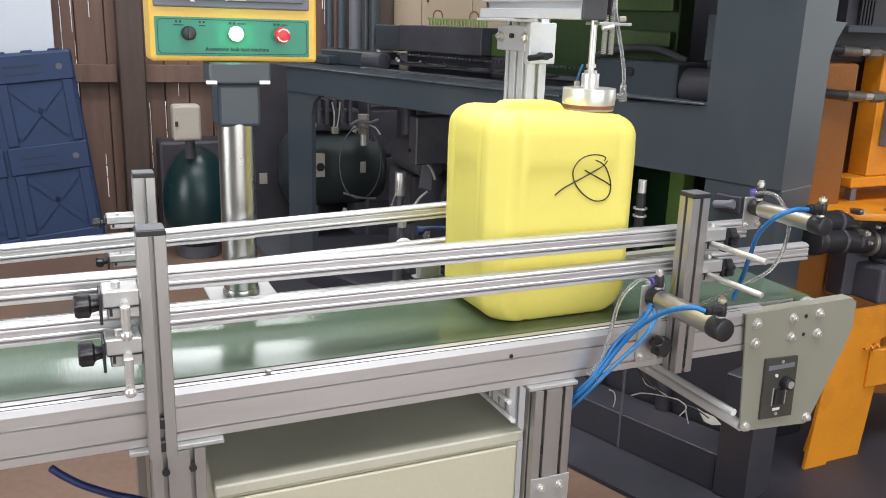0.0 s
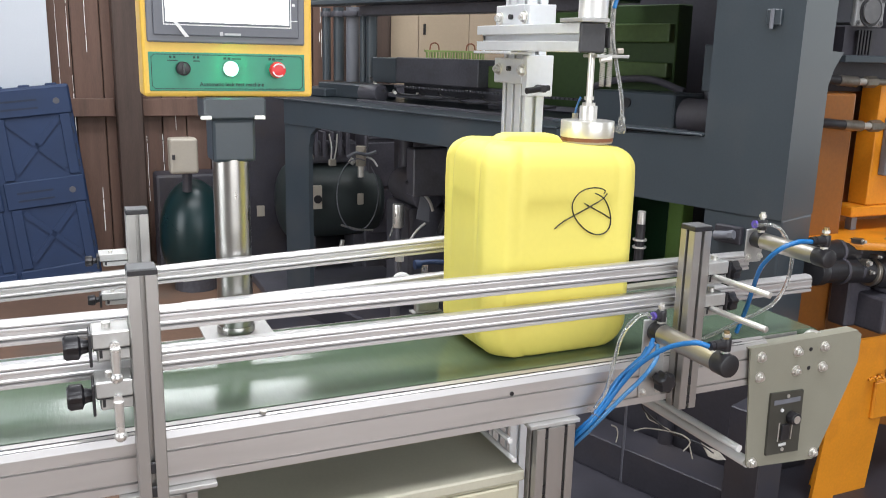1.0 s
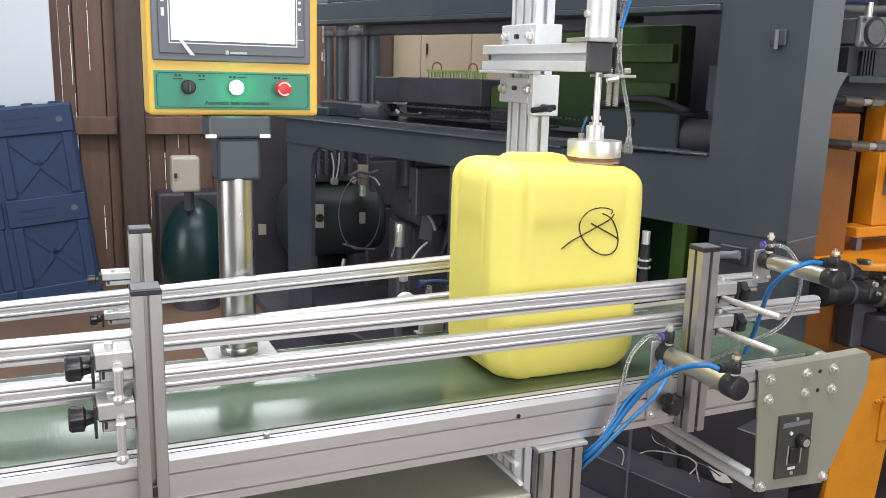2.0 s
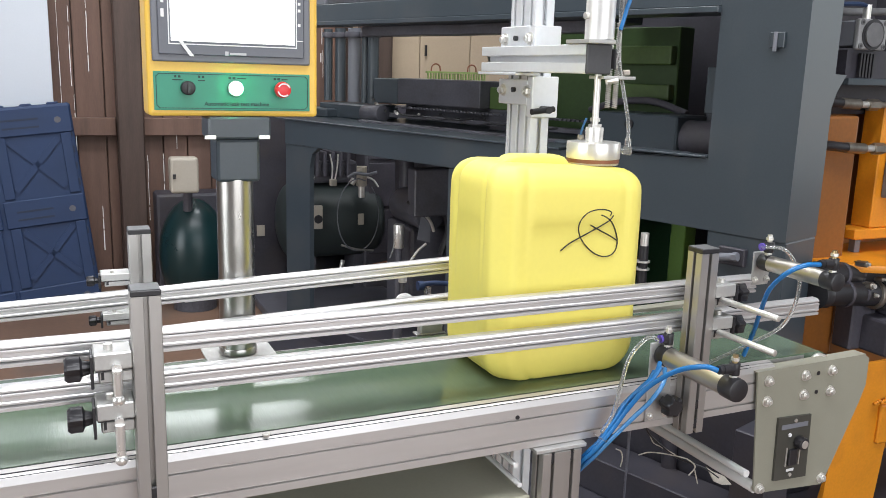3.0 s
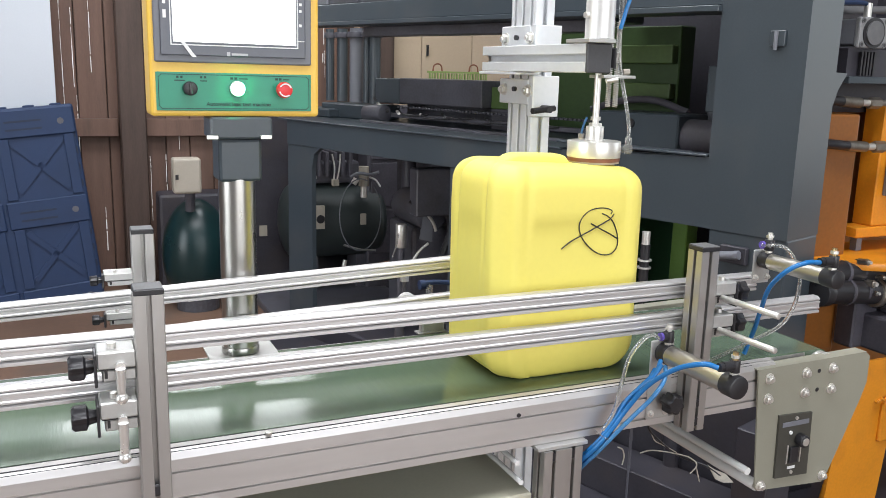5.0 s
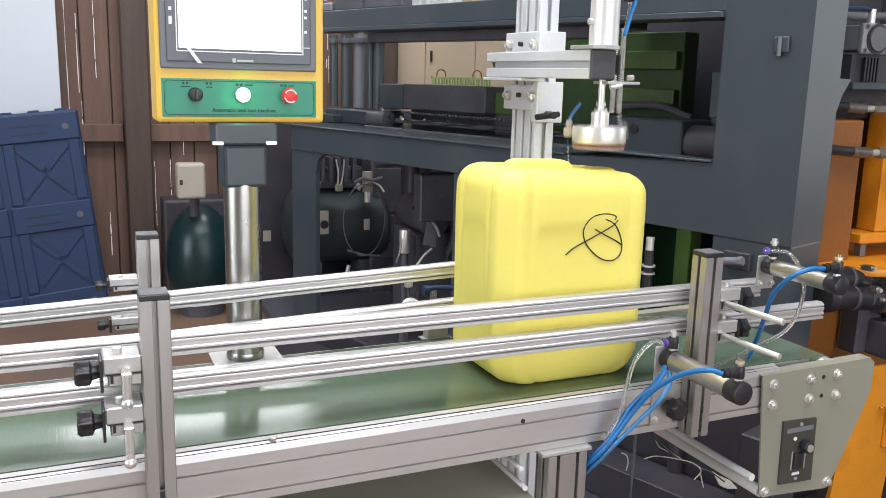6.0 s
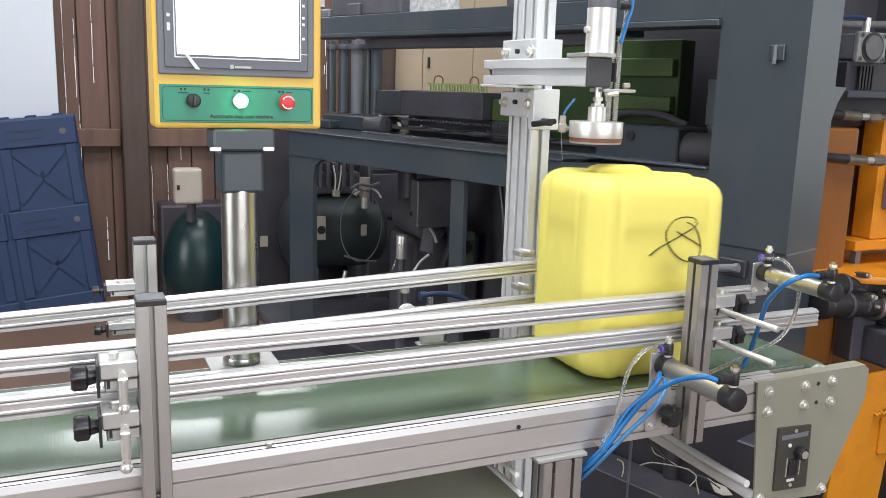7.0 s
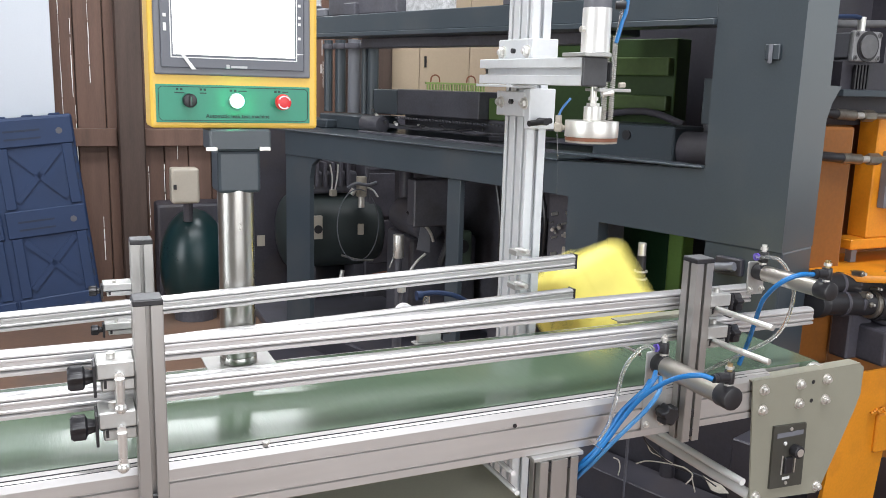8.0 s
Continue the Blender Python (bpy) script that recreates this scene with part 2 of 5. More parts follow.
    pts = [a.lerp(b, i / n) + Vector((math.cos(i * 0.6283), math.sin(i * 0.6283), 0)) * r for i in range(n + 1)]
    return hose(bm, pts, wire, 5, 1)


def bolt(name, parent, p, axis, r=0.008, material=None):
    """A hexagon bolt on its washer; axis points out of the surface."""
    p, axis = Vector(p), Vector(axis)
    bm = bm_new()
    cyl(bm, p, p + axis * 0.002, r * 1.35, 16)
    cyl(bm, p + axis * 0.002, p + axis * (0.002 + r * 0.8), r, 6, chamfer=0.0008)
    cyl(bm, p + axis * (0.002 + r * 0.8), p + axis * (0.003 + r * 1.1), r * 0.5, 10)
    return part(name, bm, material or STEEL, parent, smooth=True)


def star_knob(name, parent, a, b, r):
    """A black star-grip knob between two places on its axis."""
    a, b = Vector(a), Vector(b)
    d = (b - a).normalized()
    u = d.orthogonal().normalized()
    v = d.cross(u)
    bm = bm_new()
    ring = []
    for i in range(36):
        w = 2 * math.pi * i / 36
        q = r * (0.88 + 0.12 * math.cos(6 * w))
        ring.append((u * math.cos(w) + v * math.sin(w)) * q)
    rows = []
    for f, s in ((0.0, 0.8), (0.12, 1.0), (0.6, 1.0), (0.7, 0.62), (1.0, 0.5)):
        rows.append([bm.verts.new(a + (b - a) * f + q * s) for q in ring])
    for p, q in zip(rows, rows[1:]):
        for j in range(36):
            bm.faces.new((p[j], p[(j + 1) % 36], q[(j + 1) % 36], q[j]))
    bm.faces.new(rows[0][::-1])
    bm.faces.new(rows[-1])
    return part(name, bm, BLACK, parent, "black star-grip knob", smooth=True)


def words(name, text, size, m, material, parent, align="CENTER"):
    cu = bpy.data.curves.new(name, "FONT")
    cu.body, cu.size, cu.align_x, cu.align_y, cu.extrude = text, size, align, "CENTER", 0.0002
    cu.offset = 0.00022
    cu.materials.append(material)
    tmp = bpy.data.objects.new(name, cu)
    me = bpy.data.meshes.new_from_object(tmp)
    bpy.data.objects.remove(tmp)
    ob = new(name, me)
    ob.parent = parent
    ob.matrix_basis = m
    return ob

FZ = -0.12      # the floor
BELT_Z = 0.741  # top of the belt


# ---- the large structure ----
def structure():
    bm = box(bm_new(), -6, 8, -6, 6, FZ - 0.1, FZ)
    part("floor", bm, FLOOR)
    tagged(bpy.data.objects["floor"], "worn brown factory floor with dark stains", "floor", kind="structure")
    bm = bm_new()
    for x0, x1 in ((-6, -2.0), (3.2, 8)):
        box(bm, x0, x1, -6, 6, 5.0, 5.15)
    for y0, y1 in ((-6, -1.9), (-0.5, 1.6), (2.8, 6)):
        box(bm, -2.0, 3.2, y0, y1, 5.0, 5.15)
    tagged(part("ceiling", bm, CONCRETE), "grey shed roof with long roof lights", "ceiling", kind="structure")
    # Unseen side walls, opened where the added fill lamps stand.
    bm = box(bm_new(), -6.15, -6, -6, -3.1, FZ, 5.0)
    box(bm, -6.15, -6, 0.7, 6, FZ, 5.0)
    box(bm, -6.15, -6, -3.1, 0.7, 3.8, 5.0)
    tagged(part("wall_west", bm, CONCRETE), "plain grey shed wall out of view, opened for a fill lamp", "wall", kind="structure")
    bm = box(bm_new(), 8, 8.15, -6, -3.3, FZ, 5.0)
    box(bm, 8, 8.15, 0.9, 6, FZ, 5.0)
    box(bm, 8, 8.15, -3.3, 0.9, 3.8, 5.0)
    tagged(part("wall_east", bm, CONCRETE), "plain grey shed wall out of view, opened for a fill lamp", "wall", kind="structure")
    bm = bm_new()
    box(bm, -6, -1.3, -6.15, -6, FZ, 5.0)
    box(bm, 3.9, 8, -6.15, -6, FZ, 5.0)
    box(bm, -1.3, 3.9, -6.15, -6, 3.9, 5.0)
    tagged(part("wall_south", bm, CONCRETE), "plain grey shed wall with an open gate", "wall", kind="structure")
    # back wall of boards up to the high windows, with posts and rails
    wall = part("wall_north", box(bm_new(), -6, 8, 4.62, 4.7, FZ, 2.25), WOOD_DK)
    tagged(wall, "dark brown timber wall with light leaking through its gaps", "wall", kind="structure")
    bm = bm_new()
    box(bm, -6, 8, 4.6, 4.72, 2.251, 2.33)
    box(bm, -6, 8, 4.6, 4.72, 2.55, 2.68)
    box(bm, -6, 8, 4.6, 4.72, 2.95, 5.0)
    box(bm, -6, -1.1, 4.6, 4.72, 2.331, 2.549)
    box(bm, 1.6, 8, 4.6, 4.72, 2.331, 2.549)
    box(bm, -6, -1.9, 4.6, 4.72, 2.681, 2.949)
    box(bm, 1.1, 8, 4.6, 4.72, 2.681, 2.949)
    tagged(part("wall_north_upper", bm, CONCRETE), "upper back wall with a band of windows", "wall", kind="structure")
    rnd = random.Random(4)
    x = -1.6
    while x < 1.6:
        w = rnd.uniform(0.11, 0.19)
        me = box(bm_new(), x, x + w - 0.006, 4.585 + rnd.uniform(0, 0.01), 4.615, FZ, 2.25, 0.003, 1)
        part("plank", me, WOOD, wall)
        x += w
    part("cross_rail", box(bm_new(), -1.6, 0.25, 4.53, 4.583, 0.85, 0.96, 0.004, 1), WOOD, wall)
    part("cross_rail", box(bm_new(), 0.415, 1.6, 4.53, 4.583, 0.85, 0.96, 0.004, 1), WOOD, wall)
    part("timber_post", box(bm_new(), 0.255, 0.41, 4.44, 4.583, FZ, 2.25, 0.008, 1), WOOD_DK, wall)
    # Glowing strips on the solid boards stand in for daylight between them.
    GLOW = mat("daylight_gap", (0.8, 0.8, 0.8), 0.5, 0, 0.3, 20, 90, 0, emit=(1.0, 0.96, 0.9), emit_strength=0.30)
    for gx, z0, z1, lean in ((-0.052, 0.98, 2.2, 0), (0.010, 1.15, 1.62, 0), (0.02, 0.75, 1.10, 0), (0.112, 1.24, 2.2, 0), (0.151, 0.12, 0.40, 0), (0.434, 0.30, 0.72, 0), (0.530, 0.39, 0.73, 0), (0.617, 0.76, 0.849, 0), (1.584, 1.46, 1.57, 0), (1.592, 1.24, 1.42, 0), (1.578, 1.34, 1.40, 0)):
        bm = bm_new()
        rnd2 = random.Random(int(gx * 1000))
        z = z0
        while z < z1:
            h = rnd2.uniform(0.04, 0.16)
            box(bm, gx - rnd2.uniform(0.0002, 0.003), gx + rnd2.uniform(0.0002, 0.003), 4.577, 4.581, z, min(z1, z + h))
            z += h + rnd2.uniform(0.0, 0.02)
        part("daylight_gap", bm, GLOW, wall, "glowing strip in place of daylight between boards")


# ---- the conveyor ----
def conveyor():
    con = thing("conveyor", "belt conveyor of slotted aluminium with a green belt", "conveyor")
    x0, x1 = -1.3, 1.22
    # side beams with ridges along the outer face
    def beam_outline(s):
        # (y, z), outer face at y = 0, s = +1 when the outer face looks to -y
        prof = [(0, 0.651), (0, 0.6635), (0.006, 0.664), (0.006, 0.6658), (0.0015, 0.6665), (0, 0.669), (0, 0.7055), (0.006, 0.706), (0.006, 0.7078), (0.0015, 0.7085), (0, 0.711), (0, 0.728),
                (0.0045, 0.7375), (0.0055, 0.738), (0.0055, 0.730), (0.0075, 0.730), (0.0075, 0.7385), (0.010, 0.7405), (0.0125, 0.7405), (0.0125, 0.732), (0.0145, 0.732), (0.0145, 0.7415), (0.0245, 0.743), (0.0255, 0.7425),
                (0.0255, 0.651)]
        return [(s * y, z) for y, z in prof]
    part("front_beam", extrude(bm_new(), [(y + 0.04, z) for y, z in beam_outline(1)], (x0, 0, 0), (x1, 0, 0)), BEAM, con, "silver side beam with long ridges")
    part("back_beam", extrude(bm_new(), [(y + 0.475, z - 0.006) for y, z in beam_outline(-1)], (x0, 0, 0), (x1, 0, 0)), BEAM, con)
    # belt: a flat loop round two rollers
    bm = bm_new()
    R = 0.03
    out = [(x0, BELT_Z), (1.37, BELT_Z)]
    for i in range(1, 12):
        a = math.pi / 2 - math.pi * i / 12
        out.append((1.37 + R * math.cos(a), BELT_Z - R + R * math.sin(a)))
    out += [(1.37, BELT_Z - 2 * R), (x0, BELT_Z - 2 * R)]
    prism(bm, out, "y", 0.0735, 0.443)
    part("belt", bm, BELT, con, "glossy green conveyor belt", smooth=True)
    # black strips that paint in the shade of the grooves and the gap between beam and belt
    for y0, y1, z in ((0.0658, 0.0733, 0.7402), (0.0457, 0.0473, 0.7386), (0.0527, 0.0543, 0.7414)):
        part("seal_strip", box(bm_new(), x0, x1 - 0.06, y0, y1, z - 0.006, z), BLACK, con, "thin black strip in place of a groove's shade")
    # end plates with bolts and holes
    def end_plate(y, s):
        out = [(1.163, 0.731), (1.462, 0.736), (1.474, 0.728), (1.474, 0.668), (1.46, 0.63), (1.383, 0.461), (1.374, 0.455), (1.192, 0.468), (1.186, 0.474)]
        bm = prism(bm_new(), out, "y", y, y + 0.004)
        p = part("end_plate", bm, PLATE, con, "olive-grey painted end plate")
        bm = bm_new()
        prism(bm, [(1.163, 0.731), (1.462, 0.736), (1.462, 0.7385), (1.163, 0.7335)], "y", y, y + 0.03)
        part("flange", bm, PLATE, p)
        for bx, bz in ((1.193, 0.712), (1.194, 0.669), (1.292, 0.712), (1.293, 0.670), (1.366, 0.714), (1.367, 0.669), (1.373, 0.471), (1.199, 0.478)):
            bolt("bolt", p, (bx, y if s > 0 else y + 0.004, bz), (0, -s, 0), 0.0085)
        return p
    front = end_plate(0.03, 1)
    end_plate(0.487, -1)
    for bx, bz in ((1.329, 0.712), (1.329, 0.671)):
        part("hole", cyl(bm_new(), (bx, 0.0292, bz), (bx, 0.0302, bz), 0.0045, 16), BLACK, front)
    # speed control on the plate
    bm = bm_new()
    prism(bm, [(1.232, 0.490), (1.322, 0.486), (1.318, 0.625), (1.228, 0.629)], "y", 0.0245, 0.0298)
    ctl = part("speed_control", bm, mat("dark_bronze_control", (0.07, 0.068, 0.058), 0.4, 0.2, 0.1, 20, 200, 0.05), con, "dark speed control with a knob and rocker switch")
    part("name_strip", box(bm_new(), 1.238, 1.310, 0.0235, 0.0245, 0.602, 0.612), BEZEL, ctl)
    for z in (0.618, 0.498):
        part("screw", cyl(bm_new(), (1.275, 0.0225, z), (1.275, 0.0246, z), 0.004, 12), STEEL, ctl)
    bm = cyl(bm_new(), (1.288, 0.0245, 0.570), (1.288, 0.006, 0.570), 0.0135, 24, chamfer=0.002)
    k = part("dial_knob", bm, BLACK, ctl, smooth=True)
    part("dial_face", cyl(bm_new(), (1.288, 0.006, 0.570), (1.288, 0.0045, 0.570), 0.0085, 20), STEEL, k)
    part("indicator", cyl(bm_new(), (1.262, 0.0245, 0.588), (1.262, 0.022, 0.588), 0.004, 12), WHITE, ctl)
    part("rocker_switch", box(bm_new(), 1.264, 1.286, 0.019, 0.0245, 0.520, 0.556, 0.002, 2), BLACK, ctl)
    for x in (1.258, 1.294):
        part("switch_frame", box(bm_new(), x, x + 0.003, 0.0235, 0.0245, 0.518, 0.560), STEEL, ctl)
    part("print_bar", box(bm_new(), 1.264, 1.284, 0.0235, 0.0245, 0.506, 0.512), WHITE, ctl)
    # roller seen at the end
    part("roller", cyl(bm_new(), (1.37, 0.05, BELT_Z - R), (1.37, 0.485, BELT_Z - R), R - 0.003, 24), STEEL, con, smooth=True)
    part("slide_bed", box(bm_new(), x0, 1.33, 0.072, 0.443, BELT_Z - 0.018, BELT_Z - 0.003), STEEL, con)
    # cross rods
    for x, z, r, m in ((1.199, 0.474, 0.012, ROD), (1.172, 0.510, 0.008, ROD), (0.628, 0.622, 0.0048, ROD), (0.638, 0.583, 0.0048, ROD)):
        part("cross_rod", cyl(bm_new(), (x, 0.04, z), (x, 0.485, z), r, 16), m, con, "bright steel cross rod", smooth=True)
    # legs, front and back
    for xl in (0.003, 0.673):
        for yl in (0.022, 0.45):
            bm = extrude(bm_new(), section(0.08, 0.04, 2, 1), (xl + 0.04, yl + 0.02, FZ + 0.02), (xl + 0.04, yl + 0.02, 0.642))
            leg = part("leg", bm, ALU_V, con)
            for dx in (0.02, 0.06):
                part("slot_cover", box(bm_new(), xl + dx - 0.0035, xl + dx + 0.0035, yl + 0.004, yl + 0.0075, FZ + 0.03, 0.44), STEEL, leg)
            part("bracket", box(bm_new(), xl - (0.03 if xl < 0.3 else 0.012), xl + (0.11 if xl < 0.3 else 0.092), yl + 0.004, yl + 0.04, 0.6425, 0.650, 0.001, 1), ALU_CAST, con)
            part("foot_plate", box(bm_new(), xl - 0.01, xl + 0.09, yl - 0.01, yl + 0.05, FZ, FZ + 0.02, 0.002, 1), STEEL, con)
            if yl < 0.1:
                part("joint_plate", box(bm_new(), xl - 0.002, xl + 0.082, yl - 0.004, yl - 0.0005, 0.40, 0.465, 0.001, 1), ALU_CAST, con)
                for dx in (0.02, 0.06):
                    bolt("bolt", con, (xl + dx, yl - 0.004, 0.445), (0, -1, 0), 0.0065)
                    if xl < 0.3:
                        part("socket_screw", cyl(bm_new(), (xl + dx, yl + 0.002, 0.612), (xl + dx, yl - 0.004, 0.612), 0.006, 12), BLACK, con)
                    else:
                        for z in (0.63, 0.52):
                            part("slot_nut", box(bm_new(), xl + dx - 0.004, xl + dx + 0.004, yl + 0.002, yl + 0.006, z - 0.008, z + 0.008), BLACK, con)
    # small screws in the front beam
    part("screw", cyl(bm_new(), (0.626, 0.0405, 0.713), (0.626, 0.0385, 0.713), 0.004, 12), BLACK, con)
    bm = cyl(bm_new(), (0.190, 0.05, 0.743), (0.190, 0.05, 0.747), 0.006, 14, chamfer=0.001)
    part("screw", bm, STEEL, con, smooth=True)
    return con


def clamp(parent, x, y, z, sx, lever, k=1.0):
    """A rail clamp beside its post: block, cap strip, knob to the side sx, and a bar lever."""
    a, b = sorted((x, x + sx * 0.05))
    bm = bm_new()
    box(bm, a, b, y - 0.02 * k, y + 0.03, z - 0.008 * k, z + 0.016 * k, 0.002 * k, 1)
    box(bm, a + 0.006, b, y - 0.016 * k, y + 0.03, z - 0.027 * k, z - 0.010 * k, 0.002 * k, 1)
    c = part("rail_clamp", bm, ALU_CAST, parent, "cast aluminium rail clamp")
    e = x + sx * 0.05
    # Black strips colour in the shade of the clamp's slot and jaw gap.
    part("clamp_slot", box(bm_new(), a + 0.002, b - 0.001, y - 0.0175 * k, y + 0.02, z - 0.0098 * k, z - 0.0082 * k), BLACK, c)
    part("jaw_gap", box(bm_new(), a + 0.009, a + 0.013, y - 0.0165 * k, y - 0.0155 * k, z - 0.022 * k, z - 0.011 * k), BLACK, c)
    part("top_screw", cyl(bm_new(), (x + sx * 0.03, y, z + 0.016 * k), (x + sx * 0.03, y, z + 0.024 * k), 0.006 * k, 12), STEEL, c, smooth=True)
    part("clamp_plate", box(bm_new(), min(e, e + sx * 0.004), max(e, e + sx * 0.004), y - 0.022 * k, y + 0.02 * k, z - 0.032 * k, z + 0.014 * k, 0.001, 1), BLACK, c)
    star_knob("knob", c, (e + sx * (0.036 if k == 1.0 else 0.044) * k, y - 0.002, z - 0.007 * k), (e + sx * 0.004, y - 0.002, z - 0.007 * k), 0.0195 * k)
    if lever == "down":
        lx, ly = x + sx * 0.021, y - 0.028
        # the bar hangs from under the upper jaw and ends in a ball; the lower one sits further down
        top, end = (z - 0.006, z - 0.046) if z > 0.86 else (z - 0.012, z - 0.061)
        bm = cyl(bm_new(), (lx, ly, top), (lx, ly, end), 0.0070, 16, r2=0.0058)
        ball(bm, (lx, ly, end - 0.002), 0.0088)
        cyl(bm, (lx, ly - 0.001, top + 0.002), (lx, ly + 0.012, top + 0.002), 0.0068, 14)
        part("lever", bm, BRIGHT, c, "bright steel lever", smooth=True)
    elif lever == "out":
        bm = cyl(bm_new(), (x + sx * 0.018, y - 0.018, z - 0.012), (x + sx * 0.024, y - 0.152, z - 0.012), 0.0058, 14, chamfer=0.001)
        part("lever", bm, STEEL, c, "bright steel lever", smooth=True)
    return c


def rail_outline(h, w=0.02):
    """(y, z) of a guide rail: a slotted strip with a rounded nose towards the belt."""
    g = 0.013
    return [(0.002, -h * 0.5), (0, -h * 0.47), (0, -h * 0.345), (0.0035, -h * 0.29), (g, -h * 0.285), (g, -h * 0.235), (0.001, -h * 0.23), (0, -h * 0.21), (0, -h * 0.13), (0.0014, -h * 0.09),
            (0.0014, h * 0.10), (0, h * 0.13), (0, h * 0.20), (0.002, h * 0.24), (g, h * 0.245), (g, h * 0.285), (0.001, h * 0.29), (0.001, h * 0.36), (0.004, h * 0.44), (0.008, h * 0.5),
            (w, h * 0.5), (w + 0.004, h * 0.3), (w + 0.004, -h * 0.3), (w, -h * 0.5)]


def post(parent, x, y, z0, z1, m=None, w=0.04):
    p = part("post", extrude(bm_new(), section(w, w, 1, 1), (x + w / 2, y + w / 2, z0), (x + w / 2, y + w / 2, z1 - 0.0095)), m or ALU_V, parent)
    c = part("end_cap", box(bm_new(), x, x + w, y, y + w, z1 - 0.0095, z1 - 0.0015, 0.001, 1), BLACK, p, "black plastic end cap")
    part("cap_top", box(bm_new(), x + 0.001, x + w - 0.001, y + 0.001, y + w - 0.001, z1 - 0.0015, z1, 0.0005, 1), MID_GREY, c, "lighter grey top")
    return p


def guide_rails():
    g = thing("guide_rail", "front pair of aluminium guide rails clamped to two posts", "guide rail", "guide rails along the belt")
    p = post(g, 0.0, 0.0, 0.648, 1.0)
    for z in (0.703, 0.665):
        part("slot_nut", box(bm_new(), 0.0145, 0.0255, 0.0005, 0.006, z - 0.009, z + 0.009, 0.002, 1), BLACK, p)
    p2 = post(g, 0.968, 0.0, 0.645, 1.0)
    for z in (0.70, 0.662):
        part("slot_nut", box(bm_new(), 0.9825, 0.9935, 0.0005, 0.006, z - 0.009, z + 0.009, 0.002, 1), BLACK, p2)
    for z, h, xe in ((0.907, 0.034, 1.162), (0.845, 0.035, 1.34)):
        part("rail", extrude(bm_new(), [(0.058 + y, z + q) for y, q in rail_outline(h)], (-1.25, 0, 0), (xe, 0, 0)), ALU, g, "bright ridged guide rail")
        clamp(g, 0.0, 0.022, z - 0.008 if z > 0.88 else z - 0.018, -1, "down")
        clamp(g, 1.008, 0.022, z + 0.006, 1, "out")
    b = thing("guide_rail", "back pair of aluminium guide rails behind the belt", "guide rail", "guide rails along the belt")
    post(b, 0.03, 0.45, 0.739, 1.0)
    for za, zb, h in ((0.874, 0.913, 0.031), (0.800, 0.835, 0.028)):
        def at(x):
            return za + (zb - za) * (x + 0.19) / 1.16
        out = [(0.40 + y, q) for y, q in rail_outline(h)]
        part("rail", extrude(bm_new(), out, (-1.25, 0, at(-1.25)), (0.97, 0, at(0.97))), ALU, b, "bright ridged guide rail")
        part("end_cap", box(bm_new(), 0.97, 0.974, 0.399, 0.425, at(0.97) - h / 2 - 0.001, at(0.97) + h / 2 + 0.001), BLACK, b)
        clamp(b, 0.03, 0.462, at(0) + 0.030, -1, "", 0.55)
        c = part("rail_clamp", box(bm_new(), 0.835, 0.872, 0.432, 0.47, at(0.85) + 0.018, at(0.85) + 0.030, 0.001, 1), ALU_CAST, b)
        part("clamp_screw", cyl(bm_new(), (0.845, 0.40, at(0.85) + 0.034), (0.845, 0.45, at(0.85) + 0.030), 0.005, 12), STEEL, c)
        part("joint_sleeve", extrude(bm_new(), [(0.3985 + y * 1.06, q * 1.04) for y, q in rail_outline(h)], (0.12, 0, at(0.12)), (0.245, 0, at(0.245))), ALU, b)


# ---- pushing cylinders ----
def air_cylinder(x, z, y0, y1, r, plate):
    c = thing("air_cylinder", "small pneumatic cylinder with black caps and blue hose fittings", "pneumatic cylinder", "pushing cylinders")
    bm = cyl(bm_new(), (x, y0 - 0.02, z), (x, y1 + 0.03, z), r, 28)
    part("barrel", bm, mat("brushed_barrel", (0.52, 0.49, 0.44), 0.3, 0.9, 0.08, 8, 100, 0.02, stretch=(1, 0.2, 1)), c, "brushed steel barrel", smooth=True)
    part("front_cap", cyl(bm_new(), (x, y0, z), (x, y0 - 0.024, z), r * 1.06, 28, chamfer=0.002), BLACK, c, smooth=True)
    part("rear_cap", cyl(bm_new(), (x, y1 + 0.032, z), (x, y1, z), r * 1.1, 28, chamfer=0.003), BLACK, c, "black rear cap", smooth=True)
    bm = box(bm_new(), x - r * 1.45, x + r * 1.45, y0, y0 + 0.004, plate, z + r * 1.3, 0.002, 1)
    part("bracket", bm, ALU_CAST, c)
    for s in (-1, 1):
        bolt("bolt", c, (x + s * r * 0.95, y0, plate + 0.012), (0, -1, 0), 0.005)
    for y, dx, ring in ((y0 - 0.014, -0.012, PURPLE), (y1 + 0.016, -0.020, BLACK)):
        bm = cyl(bm_new(), (x, y, z + r * 0.9), (x, y, z + r + 0.006), 0.007, 6)
        part("thread_nut", bm, STEEL, c)
        f = part("fitting", cyl(bm_new(), (x, y, z + r + 0.005), (x, y, z + r + 0.026), 0.0092, 14, chamfer=0.001), BLACK, c, "black speed-control fitting", smooth=True)
        part("elbow", cyl(bm_new(), (x, y, z + r + 0.016), (x + dx * 1.3, y, z + r + 0.017), 0.0085, 14), BLACK, f, smooth=True)
        part("collar", cyl(bm_new(), (x + dx * 1.3, y, z + r + 0.017), (x + dx * 1.7, y, z + r + 0.017), 0.0075, 14), ring, f, smooth=True)
        part("adjusting_screw", cyl(bm_new(), (x, y, z + r + 0.026), (x, y, z + r + 0.040), 0.0048, 10), BRASS if y < y0 - 0.05 else STEEL, f, smooth=True)
